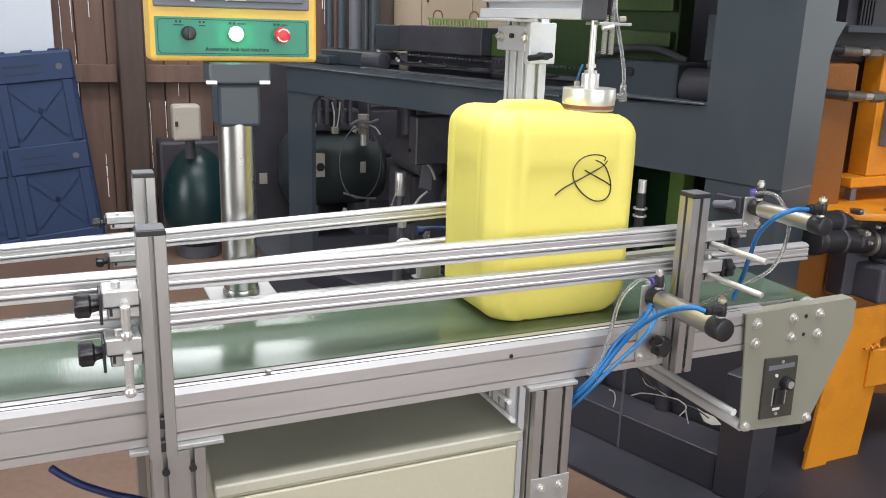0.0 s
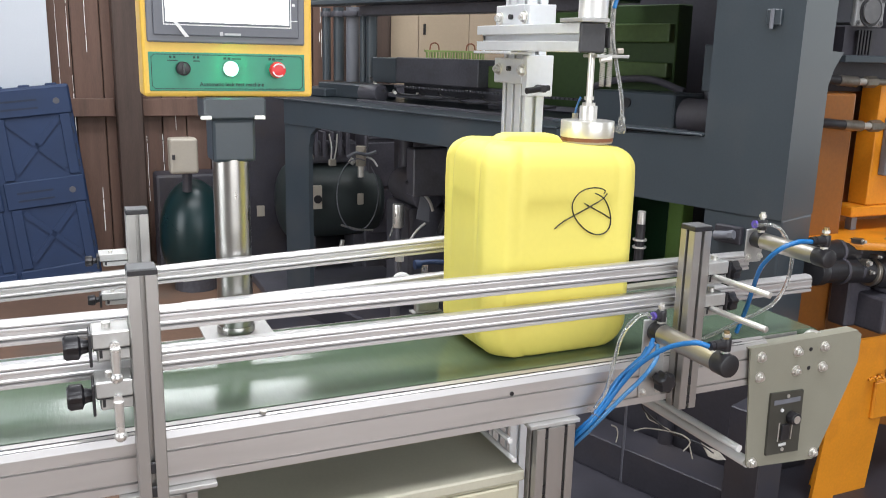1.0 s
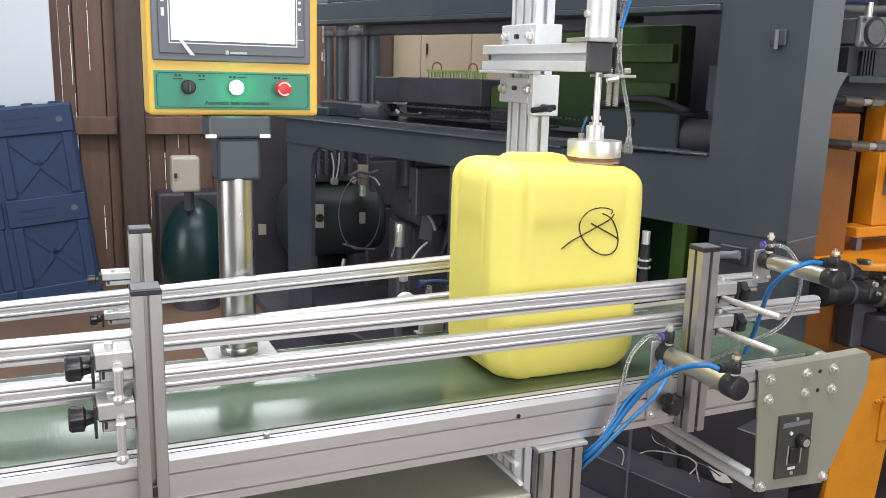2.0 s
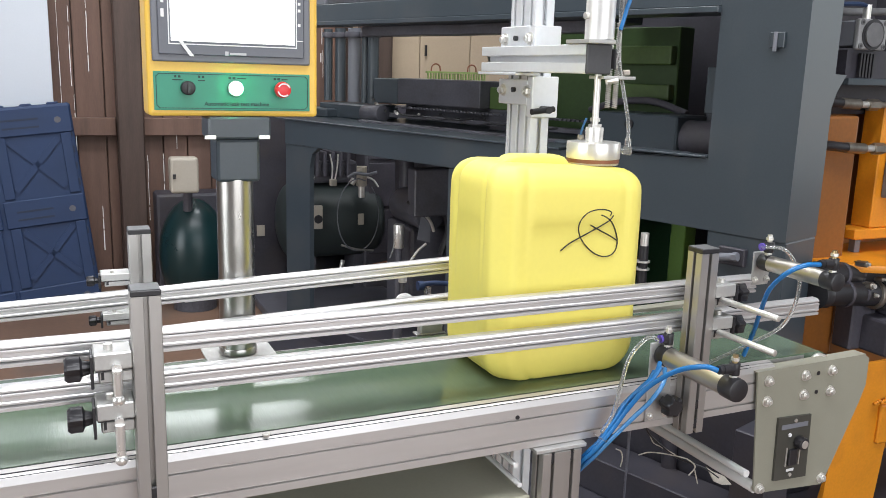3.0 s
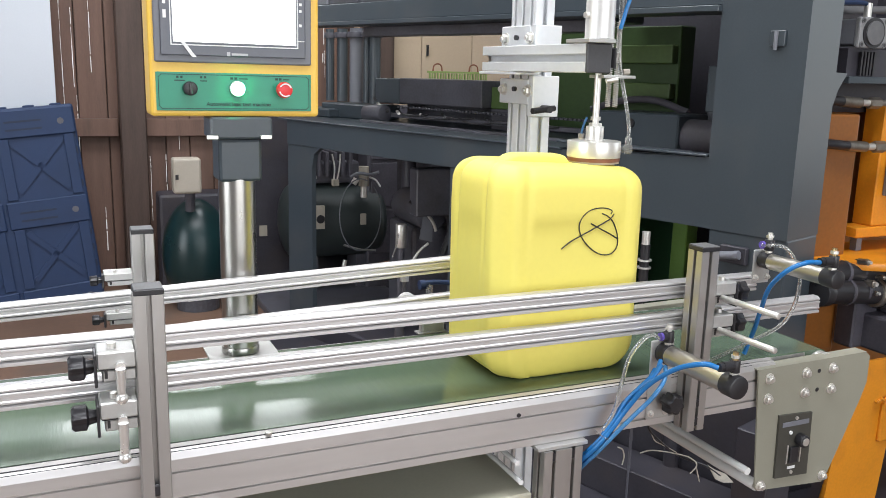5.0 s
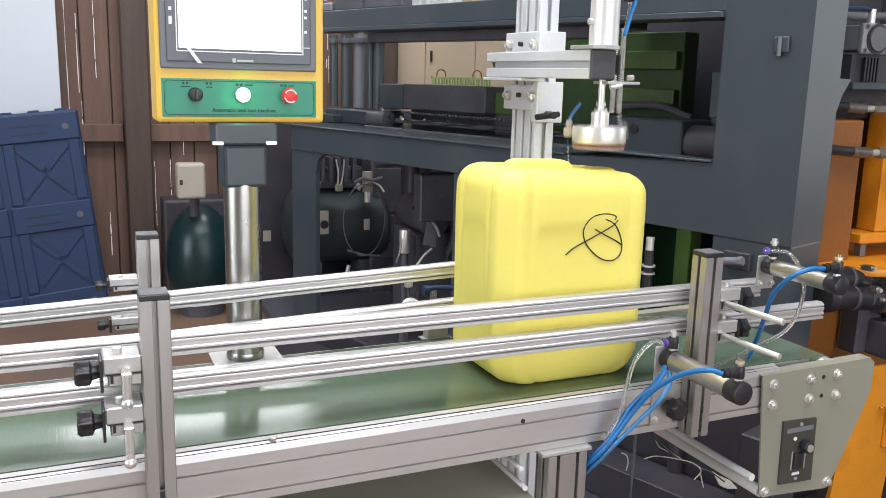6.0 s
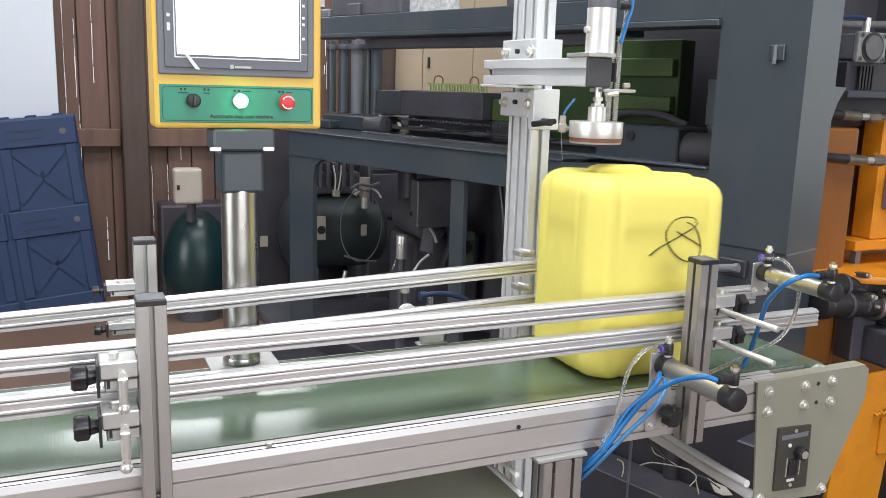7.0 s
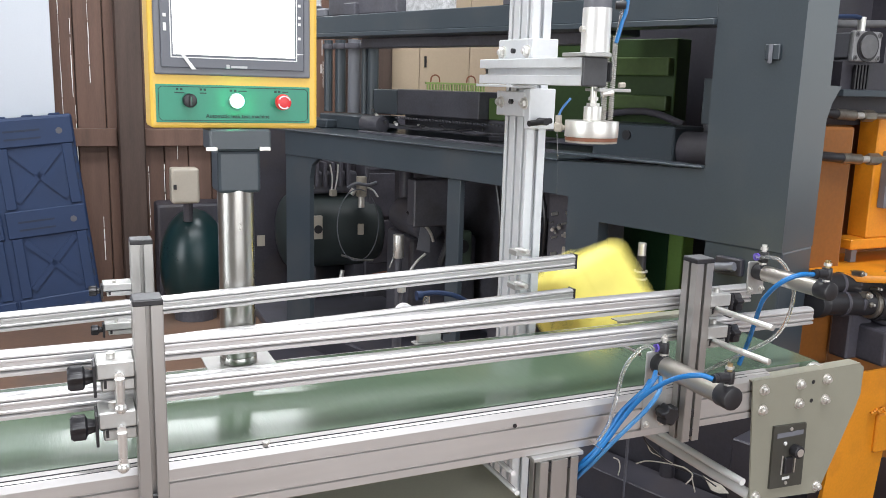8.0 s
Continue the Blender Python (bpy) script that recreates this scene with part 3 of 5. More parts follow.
        part("lock_nut", cyl(bm_new(), (x, y, z + r + 0.030), (x, y, z + r + 0.035), 0.0075, 6), STEEL, f)
    rod = part("piston_rod", cyl(bm_new(), (x, y0 - 0.05, z), (x, y0 + 0.014, z), 0.005, 14, chamfer=0.001), CHROME, c, "bright piston rod", smooth=True)
    return c, rod


# ---- test stand: column, arm, vertical cylinder and sealing head ----
HX, HY = 0.866, 0.215


def test_stand():
    s = thing("test_stand", "aluminium leak-test stand with a vertical cylinder over the belt", "test stand")
    part("column", extrude(bm_new(), section(0.048, 0.110, 1, 3, 0.010, 0.0135), (0.902, 0.540, FZ), (0.902, 0.540, 2.0)), ALU_W, s, "slotted aluminium column")
    part("base_plate", box(bm_new(), 0.83, 0.98, 0.476, 0.62, FZ, FZ + 0.012), STEEL, s)
    arm = part("arm", extrude(bm_new(), section(0.054, 0.054, 1, 1, 0.0145, 0.021), (0.850, 0.197, 1.3295), (0.850, 0.625, 1.3295)), ALU_W, s, "slotted aluminium arm")
    part("end_cap", box(bm_new(), 0.8225, 0.8775, 0.190, 0.1965, 1.302, 1.357, 0.003, 2), CAP, arm, "dark grey square end cap")
    for z0, z1, lug, zb in ((1.206, 1.295, 1.231, 1.262), (1.358, 1.402, 1.358, 1.374)):
        bm = box(bm_new(), 0.8665, 0.932, 0.4605, 0.4845, z0, z1, 0.002, 1)
        box(bm, 0.8665, 0.8775, 0.4846, 0.618, lug, min(z1, lug + 0.056), 0.002, 1)
        blk = part("clamp_block", bm, ALU_W, s, "machined aluminium clamp block")
        part("clamp_plate", box(bm_new(), 0.9265, 0.934, 0.4846, 0.58, z0, z1, 0.002, 1), ALU_W, s)
        for y in (0.482, 0.594):
            bolt("bolt", blk, (0.8665, y, zb), (-1, 0, 0), 0.0105)
        part("socket_screw", cyl(bm_new(), (0.8665, 0.540, zb + 0.002), (0.859, 0.540, zb + 0.002), 0.0055, 12), BLACK, blk)
    part("shim", box(bm_new(), 0.822, 0.878, 0.46, 0.64, 1.2955, 1.3015, 0.001, 1), ALU_W, s)
    bm = cyl(bm_new(), (0.908, 0.438, 1.226), (0.848, 0.428, 1.220), 0.0065, 12)
    cyl(bm, (0.892, 0.4604, 1.224), (0.892, 0.428, 1.224), 0.008, 12)
    part("clamp_lever", bm, BLACK, s, "black clamping lever", smooth=True)
    part("top_plate", box(bm_new(), 0.818, 0.878, 0.18, 0.26, 1.3575, 1.365, 0.001, 1), ALU_CAST, s)
    bm = cyl(bm_new(), (HX - 0.003, HY, 1.366), (HX - 0.003, HY, 1.448), 0.0275, 32)
    part("cylinder_barrel", bm, mat("pale_barrel", (0.78, 0.77, 0.75), 0.42, 0.45, 0.04, 8, 100, 0.02), s, "pale aluminium cylinder barrel", smooth=True)
    part("cylinder_cap", cyl(bm_new(), (HX - 0.003, HY, 1.448), (HX - 0.003, HY, 1.50), 0.0265, 32, chamfer=0.002), BEZEL, s, "grey cylinder cap", smooth=True)
    part("cylinder_body", cyl(bm_new(), (HX - 0.003, HY, 1.50), (HX - 0.003, HY, 1.66), 0.0275, 32), ALU_CAST, s, smooth=True)
    part("port", cyl(bm_new(), (HX + 0.03, HY - 0.01, 1.455), (HX + 0.047, HY - 0.02, 1.455), 0.008, 12), BLACK, s, smooth=True)
    part("side_screw", cyl(bm_new(), (HX - 0.022, HY, 1.408), (HX - 0.038, HY, 1.408), 0.006, 10), STEEL, s, smooth=True)
    part("bottom_plate", box(bm_new(), 0.862, 0.935, 0.19, 0.24, 1.2935, 1.2995, 0.001, 1), ALU_CAST, s)
    part("guide_screw", cyl(bm_new(), (0.872, 0.196, 1.289), (0.894, 0.192, 1.292), 0.0050, 12), STEEL, s, smooth=True)
    # what slides: rod and sealing head, drawn in its raised place
    bm = cyl(bm_new(), (HX, HY, 1.265), (HX, HY, 1.40), 0.0065, 16)
    cyl(bm, (HX, HY, 1.265), (HX, HY, 1.271), 0.0125, 6)
    cyl(bm, (HX, HY, 1.276), (HX, HY, 1.283), 0.0095, 6)
    rod = part("piston_rod", bm, STEEL, s, "bright piston rod with lock nuts", smooth=True)
    bm = cyl(bm_new(), (HX, HY, 1.2062), (HX, HY, 1.2375), 0.0515, 48, chamfer=0.001)
    cyl(bm, (HX, HY, 1.2376), (HX, HY, 1.265), 0.0172, 32, chamfer=0.001)
    head = part("sealing_head", bm, mat("turned_steel", (0.80, 0.78, 0.74), 0.32, 0.6, 0.05, 5, 60, 0.02, stretch=(0.3, 0.3, 6)), s, "turned steel sealing head", smooth=True)
    part("rubber_seal", cyl(bm_new(), (HX, HY, 1.1992), (HX, HY, 1.2060), 0.0505, 40), COPPER, head, "brown rubber seal", smooth=True)
    part("seal_ring", cyl(bm_new(), (HX, HY, 1.1955), (HX, HY, 1.1990), 0.0495, 40), BOXGREY, head, "pale ring under the seal", smooth=True)
    for dx, dy in ((0.034, 0.012), (0.045, 0.004)):
        part("spring", coil(bm_new(), (HX + dx, HY + dy, 1.239), (HX + dx, HY + dy, 1.40), 0.0046, 0.0010, 46), STEEL, s, "fine coil spring")
    # two hose elbows on the rim of the head
    for turn, m in ((37, CLEARISH), (150, BOXGREY)):
        bm = cyl(bm_new(), (0.046, 0, 1.222), (0.058, 0, 1.222), 0.005, 12)
        box(bm, 0.056, 0.073, -0.0085, 0.0085, 1.214, 1.232, 0.003, 1)
        cyl(bm, (0.0645, 0, 1.232), (0.0645, 0, 1.246), 0.0062, 12)
        bmesh.ops.transform(bm, matrix=pose(HX, HY, 0, 0, 0, turn), verts=bm.verts)
        part("hose_elbow", bm, m, head, "milky plastic hose elbow", smooth=True)
    part("feed_hose", hose(bm_new(), [(HX - 0.056, HY + 0.032, 1.244), (HX - 0.052, HY + 0.030, 1.256), (HX - 0.045, HY + 0.026, 1.268), (HX - 0.037, HY + 0.022, 1.279)], 0.0024, 8), mat("pale_blue_hose", (0.05, 0.17, 0.40), 0.3, 0, 0.05, 20, 100, 0), head, "thin blue hose", smooth=True)
    part("lead_wire", hose(bm_new(), [(HX - 0.057, HY + 0.033, 1.214), (HX - 0.055, HY + 0.033, 1.19), (HX - 0.052, HY + 0.032, 1.16)], 0.0008, 6), CLEARISH, head)
    for ob in [head] + list(head.children):
        ob.data.transform(Matrix.Translation((-HX, -HY, 0)))
    head.matrix_basis = pose(HX, HY, 0)
    milk = part("feed_hose", hose(bm_new(), [(0.920, 0.180, 1.178), (0.919, 0.180, 1.205), (0.914, 0.184, 1.240), (0.908, 0.192, 1.28), (0.908, 0.209, 1.33), (0.906, 0.210, 1.40), (0.908, 0.215, 1.46), (0.915, 0.22, 1.56)], 0.0036, 10), CLEARISH, s, "milky plastic hose", smooth=True)
    part("adjusting_nut", cyl(bm_new(), (HX + 0.054, HY - 0.004, 1.306), (HX + 0.066, HY - 0.007, 1.307), 0.0055, 6), BOXGREY, s)
    part("air_hose", hose(bm_new(), [(HX + 0.030, HY - 0.02, 1.385), (HX + 0.040, HY - 0.02, 1.42), (HX + 0.05, HY - 0.02, 1.47), (HX + 0.045, HY, 1.60)], 0.004, 10), BLUE_T, s, "blue hose", smooth=True)
    part("air_hose", hose(bm_new(), [(HX + 0.034, HY - 0.01, 1.32), (HX + 0.034, HY - 0.012, 1.38), (HX + 0.043, HY - 0.012, 1.45), (HX + 0.042, HY, 1.58)], 0.003, 10), CLEARISH, s, "milky plastic hose", smooth=True)
    part("valve", box(bm_new(), HX + 0.026, HX + 0.034, HY - 0.01, HY + 0.004, 1.312, 1.35, 0.002, 1), BLACK, s)
    return s, rod, head, milk


# ---- operator panel on its pole ----
def operator_panel():
    t = thing("operator_panel", "yellow operator panel with touch screen on a chrome pole", "control panel")
    Y = 0.44
    part("housing", box(bm_new(), 0.073, 0.382, Y, Y + 0.09, 1.206, 1.56, 0.006, 2), YELLOW, t, "yellow painted housing")
    part("bezel", box(bm_new(), 0.082, 0.366, Y - 0.006, Y - 0.0005, 1.302, 1.54, 0.003, 2), BEZEL, t, "grey touch-screen bezel")
    part("inner_bezel", box(bm_new(), 0.093, 0.354, Y - 0.009, Y - 0.0065, 1.314, 1.53, 0.002, 1), mat("blue_grey_bezel", (0.13, 0.135, 0.16), 0.4, 0, 0.05, 20, 200, 0.05), t)
    bm = bm_new()
    for b in ((0.110, 0.340, 1.332, 1.334), (0.110, 0.112, 1.334, 1.52), (0.338, 0.340, 1.334, 1.52)):
        box(bm, b[0], b[1], Y - 0.0098, Y - 0.0092, b[2], b[3])
    box(bm, 0.34, 0.352, Y - 0.0098, Y - 0.0092, 1.345, 1.3465)
    for z in (1.372, 1.398, 1.41, 1.432):
        box(bm, 0.342, 0.347, Y - 0.0098, Y - 0.0092, z, z + 0.005)
    for z0, z1 in ((1.378, 1.392), (1.402, 1.408)):
        box(bm, 0.0985, 0.104, Y - 0.0098, Y - 0.0092, z0, z1)
    part("frame_print", bm, WHITE, t)
    part("screen", box(bm_new(), 0.1145, 0.3355, Y - 0.0105, Y - 0.0095, 1.338, 1.52), SCREEN, t, "lit white touch screen")
    part("screen_mark", box(bm_new(), 0.302, 0.324, Y - 0.0112, Y - 0.0108, 1.353, 1.358), PINK, t)
    bm = bm_new()
    prism(bm, [(0.127, 1.338), (0.134, 1.338), (0.154, 1.312), (0.146, 1.312)], "y", Y - 0.0125, Y - 0.0115)
    part("tape_strip", bm, WHITE, t)
    bm = box(bm_new(), 0.208, 0.214, Y - 0.0098, Y - 0.0092, 1.315, 1.3225)
    box(bm, 0.2165, 0.246, Y - 0.0098, Y - 0.0092, 1.3165, 1.3205)
    part("maker_mark", bm, mat("pale_print", (0.5, 0.5, 0.52), 0.5, 0, 0.05, 20, 200, 0), t)
    g = part("button_plate", box(bm_new(), 0.083, 0.366, Y - 0.0025, Y - 0.0005, 1.2165, 1.285, 0.001, 1), GREEN, t, "green button plate")
    x0, x1, z0, z1, c, w = 0.0875, 0.3615, 1.2205, 1.281, 0.005, 0.0012
    bm = bm_new()
    out = [(x0 + c, z0), (x1 - c, z0), (x1, z0 + c), (x1, z1 - c), (x1 - c, z1), (x0 + c, z1), (x0, z1 - c), (x0, z0 + c)]
    for (ax, az), (bx, bz) in zip(out, out[1:] + out[:1]):
        d = Vector((bx - ax, bz - az)).normalized() * w / 2
        prism(bm, [(ax - d.x - d.y, az - d.y + d.x), (bx + d.x - d.y, bz + d.y + d.x), (bx + d.x + d.y, bz + d.y - d.x), (ax - d.x + d.y, az - d.y - d.x)], "y", Y - 0.0031, Y - 0.0026)
    part("border_line", bm, GREEN_DK, g)
    words("writing", "Automatic leak test machine", 0.0102, pose(0.229, Y - 0.0029, 1.2285, 90, 0, 0), GREEN_DK, g)
    for bx, bz, bw in ((0.1185, 1.2745, 0.004), (0.1255, 1.2745, 0.004), (0.115, 1.2695, 0.018), (0.160, 1.2745, 0.004), (0.167, 1.2745, 0.004), (0.160, 1.269, 0.012),
                       (0.214, 1.2735, 0.005), (0.2215, 1.2735, 0.005), (0.230, 1.274, 0.016), (0.297, 1.2735, 0.005), (0.304, 1.2735, 0.005), (0.312, 1.274, 0.012)):
        part("print_bar", box(bm_new(), bx, bx + bw, Y - 0.0031, Y - 0.0026, bz, bz + (0.004 if bw < 0.006 else 0.002)), GREEN_DK, g)
    sw = part("selector_switch", cyl(bm_new(), (0.1410, Y - 0.002, 1.2565), (0.1410, Y - 0.018, 1.2565), 0.0125, 28, chamfer=0.002), BLACK, t, "black selector switch", smooth=True)
    part("pointer", box(bm_new(), 0.1395, 0.1430, Y - 0.026, Y - 0.0185, 1.247, 1.266, 0.001, 1), BLACK, sw)
    lamp = part("lamp_ring", cyl(bm_new(), (0.2260, Y - 0.002, 1.257), (0.2260, Y - 0.010, 1.257), 0.0142, 28, chamfer=0.001), STEEL, t, smooth=True)
    part("lit_button", cyl(bm_new(), (0.2260, Y - 0.0105, 1.257), (0.2260, Y - 0.016, 1.257), 0.0125, 28, chamfer=0.002), LAMP_G, lamp, "glowing green start button", smooth=True)
    st = part("stop_button", cyl(bm_new(), (0.3100, Y - 0.002, 1.2565), (0.3100, Y - 0.016, 1.2565), 0.010, 24), STEEL, t, smooth=True)
    part("mushroom_cap", cyl(bm_new(), (0.3100, Y - 0.016, 1.2565), (0.3100, Y - 0.030, 1.2565), 0.0155, 28, r2=0.0135, chamfer=0.002), RED, st, "red mushroom stop button", smooth=True)
    bm = bm_new()
    for a0, a1 in ((20, 150), (-165, -50)):
        arc = [radians(a0 + (a1 - a0) * i / 10) for i in range(11)]
        ring = [(0.3100 + 0.0125 * math.cos(a), 1.2565 + 0.0125 * math.sin(a)) for a in arc] + [(0.3100 + 0.0100 * math.cos(a), 1.2565 + 0.0100 * math.sin(a)) for a in reversed(arc)]
        prism(bm, ring, "y", Y - 0.0312, Y - 0.0303)
    part("arrow_print", bm, WHITE, st)
    px, py = 0.226, 0.463
    part("pole", cyl(bm_new(), (px, py, 0.742), (px, py, 1.10), 0.0345, 40), POLE, t, "polished chrome pole", smooth=True)
    part("pole_collar", cyl(bm_new(), (px, py, 0.742), (px, py, 0.757), 0.0365, 40, chamfer=0.002), POLE, t, smooth=True)
    part("base_flange", box(bm_new(), 0.160, 0.295, 0.4255, 0.53, 0.7385, 0.7418, 0.001, 1), ALU_CAST, t)
    bm = box(bm_new(), px - 0.038, px + 0.042, py - 0.035, py + 0.04, 1.085, 1.165, 0.006, 2)
    box(bm, px - 0.052, px + 0.062, py - 0.04, py + 0.045, 1.165, 1.2055, 0.004, 1)
    part("swivel_bracket", bm, MACHINE, t, "black swivel bracket")
    for x in (px - 0.060, px + 0.038):
        part("clamp_tab", box(bm_new(), x, x + 0.02, py - 0.05, py - 0.0405, 1.166, 1.173, 0.001, 1), STEEL, t)
    return t


# ---- the jerrycan ----
def jerrycan():
    W, D, R = 0.1615, 0.1125, 0.042
    t = thing("jerrycan", "bright yellow plastic jerrycan with a black scrawl on its face", "jerrycan")
    def ring(ix, iy, z, dent, groove):
        # the far end flares a little towards the top, and the back bulges
        w, d = W - ix, D - iy
        r = max(0.010, R - 0.4 * min(ix, iy))
        pts = []
        for cx, cy, a0 in ((w - r, d - r, 0), (-(w - r), d - r, 90), (-(w - r), -(d - r), 180), (w - r, -(d - r), 270)):
            for i in range(13):
                a = radians(a0 + i * 7.5)
                # a flattened corner between two soft edges
                f = min(1, max(0, (i - 2) / 8))
                b0, b1 = radians(a0 + 15), radians(a0 + 75)
                u, v = math.cos(b0) * (1 - f) + math.cos(b1) * f, math.sin(b0) * (1 - f) + math.sin(b1) * f
                k = 0.62 if 2 <= i <= 10 else 0.0
                pts.append([cx + r * (math.cos(a) * (1 - k) + u * k), cy + r * (math.sin(a) * (1 - k) + v * k), z])
        out = []
        for i, p in enumerate(pts):
            out.append(p)
            q = pts[(i + 1) % len(pts)]
            gap = math.hypot(q[0] - p[0], q[1] - p[1])
            if gap > 0.03:
                for k in range(1, 36):
                    f = k / 36
                    c = [p[j] * (1 - f) + q[j] * f for j in range(3)]
                    near, far = f * gap, (1 - f) * gap
                    g = math.exp(-((near - 0.016) / 0.0055) ** 2) + 0.8 * math.exp(-((far - 0.016) / 0.0055) ** 2)
                    g = groove * 0.0042 * g + dent * min(1, max(0, min(near, far) / 0.012 - 1.6))
                    if abs(p[1] - q[1]) < 1e-6:
                        c[1] -= math.copysign(g, c[1])
                    else:
                        c[0] -= math.copysign(g, c[0])
                    out.append(c)
        flare = 0.003 * max(0.0, z - 0.06) / 0.32
        return [[x - flare * min(1.0, max(0.0, -x / W)), y * (1.10 if y > 0 else 1.0), z] for x, y, z in out]
    bm = bm_new()
    rows = []
    levels = [(0.066, 0.052, 0.0, 0, 0.6), (0.052, 0.024, 0.0005, 0, 1.0)]
    for i in range(1, 9):
        a = radians(i * 90 / 8)
        levels.append((0.050 * (1 - math.sin(a)), 0.022 * (1 - math.sin(a)), 0.052 * (1 - math.cos(a)), 0, 1.0 - 0.08 * i))
    levels += [(0, 0, 0.060, 0.0004, 0.3), (0, 0, 0.070, 0.0014, 0.2), (0, 0, 0.15, 0.0016, 0.15), (0, 0, 0.21, 0.0016, 0.3), (0, 0, 0.26, 0.0016, 0.7), (0, 0, 0.293, 0.0016, 0.9),
               (0, 0, 0.2965, 0.0004, 1.0), (0, 0, 0.315, 0.0, 1.0), (0.0005, 0.0005, 0.332, 0, 1.1), (0.001, 0.001, 0.346, 0, 1.2)]
    for i in range(1, 11):
        a = radians(i * 9)
        levels.append((0.001 + 0.038 * (1 - math.cos(a)), 0.001 + 0.040 * (1 - math.cos(a)), 0.346 + 0.040 * math.sin(a), 0, 1.3 - 0.05 * i))
    levels.append((0.06, 0.06, 0.3865, 0, 0.3))
    for ix, iy, z, dent, groove in levels:
        lift = max(0.0, (z - 0.30) / 0.0865)
        rows.append([bm.verts.new((p[0], p[1], p[2] + lift * (0.0075 - 0.0075 * p[0] / W))) for p in ring(ix, iy, z, dent, groove)])
    n = len(rows[0])
    for a, b in zip(rows, rows[1:]):
        for j in range(n):
            bm.faces.new((a[j], a[(j + 1) % n], b[(j + 1) % n], b[j]))
    bm.faces.new(rows[0][::-1])
    bm.faces.new(rows[-1])
    part("body", bm, YELLOW_CAN, t, smooth=True)
    # carrying handle: a moulded bridge along the top
    bm = bm_new()
    out = [(-0.112, 0.384), (-0.104, 0.399), (-0.092, 0.408), (-0.078, 0.411), (0.012, 0.409), (0.024, 0.405), (0.032, 0.396), (0.038, 0.382)]
    prism(bm, out, "y", -0.022, 0.022)
    bmesh.ops.bevel(bm, geom=[e for e in bm.edges if all(len(f.verts) > 4 for f in e.link_faces[:1]) or any(len(f.verts) > 4 for f in e.link_faces)], offset=0.007, segments=3, profile=0.5, affect="EDGES")
    part("handle", bm, YELLOW_CAN, t, smooth=True)
    bm = bm_new()
    bmesh.ops.create_uvsphere(bm, u_segments=20, v_segments=10, radius=1, matrix=Matrix.Translation((-0.122, 0.0, 0.389)) @ Matrix.Diagonal((0.018, 0.035, 0.010, 1)))
    part("lug", bm, YELLOW_CAN, t, smooth=True)
    bm = bm_new()
    bmesh.ops.create_uvsphere(bm, u_segments=20, v_segments=10, radius=1, matrix=Matrix.Translation((0.118, -0.07, 0.381)) @ Matrix.Diagonal((0.011, 0.012, 0.008, 1)))
    part("lug", bm, YELLOW_CAN, t, smooth=True)
    bm = cyl(bm_new(), (0.093, -0.0085, 0.385), (0.093, -0.0085, 0.3905), 0.034, 36)
    cyl(bm, (0.093, -0.0085, 0.3905), (0.093, -0.0085, 0.392), 0.029, 36)
    part("neck", bm, YELLOW_CAN, t, "moulded filler neck", smooth=True)
    # the scrawl
    F = -D + 0.0002
    bm = bm_new()
    loop = [(0.094, 0.307), (0.096, 0.313), (0.086, 0.318), (0.070, 0.319), (0.054, 0.314), (0.043, 0.302), (0.039, 0.287), (0.043, 0.270), (0.053, 0.254), (0.068, 0.239), (0.084, 0.231), (0.099, 0.232),
            (0.108, 0.242), (0.110, 0.258), (0.106, 0.276), (0.098, 0.294), (0.088, 0.304), (0.078, 0.309)]
    loop = [((x - 0.110) * 1.22 + 0.0885, z) for x, z in loop]
    hose(bm, [(x, F, z) for x, z in loop], 0.0012, 6, 4)
    hose(bm, [((x - 0.110) * 1.22 + 0.0885, F, z) for x, z in ((0.010, 0.247), (0.024, 0.259), (0.044, 0.270), (0.070, 0.284), (0.092, 0.297), (0.100, 0.307))], 0.0012, 6, 4)
    hose(bm, [((x - 0.110) * 1.22 + 0.0885, F, z) for x, z in ((0.060, 0.291), (0.076, 0.281), (0.096, 0.269), (0.110, 0.259))], 0.0012, 6, 4)
    part("marker_scrawl", bm, INK, t, "hand-drawn black marker scrawl")
    return t


CAN_X, CAN_Y = 0.773, 0.2235


# ---- things round the conveyor ----
def under_cabinet():
    t = thing("electric_cabinet", "cream steel cabinet with an olive top under the conveyor", "cabinet")
    part("body", box(bm_new(), 0.104, 0.664, 0.060, 0.44, FZ, 0.530, 0.004, 1), CREAM, t)
    part("top", box(bm_new(), 0.098, 0.669, 0.052, 0.446, 0.5305, 0.552, 0.003, 1), OLIVE, t, "olive-grey lid with a folded lip")
    part("door", box(bm_new(), 0.112, 0.656, 0.052, 0.0595, FZ + 0.03, 0.524, 0.003, 1), CREAM, t)


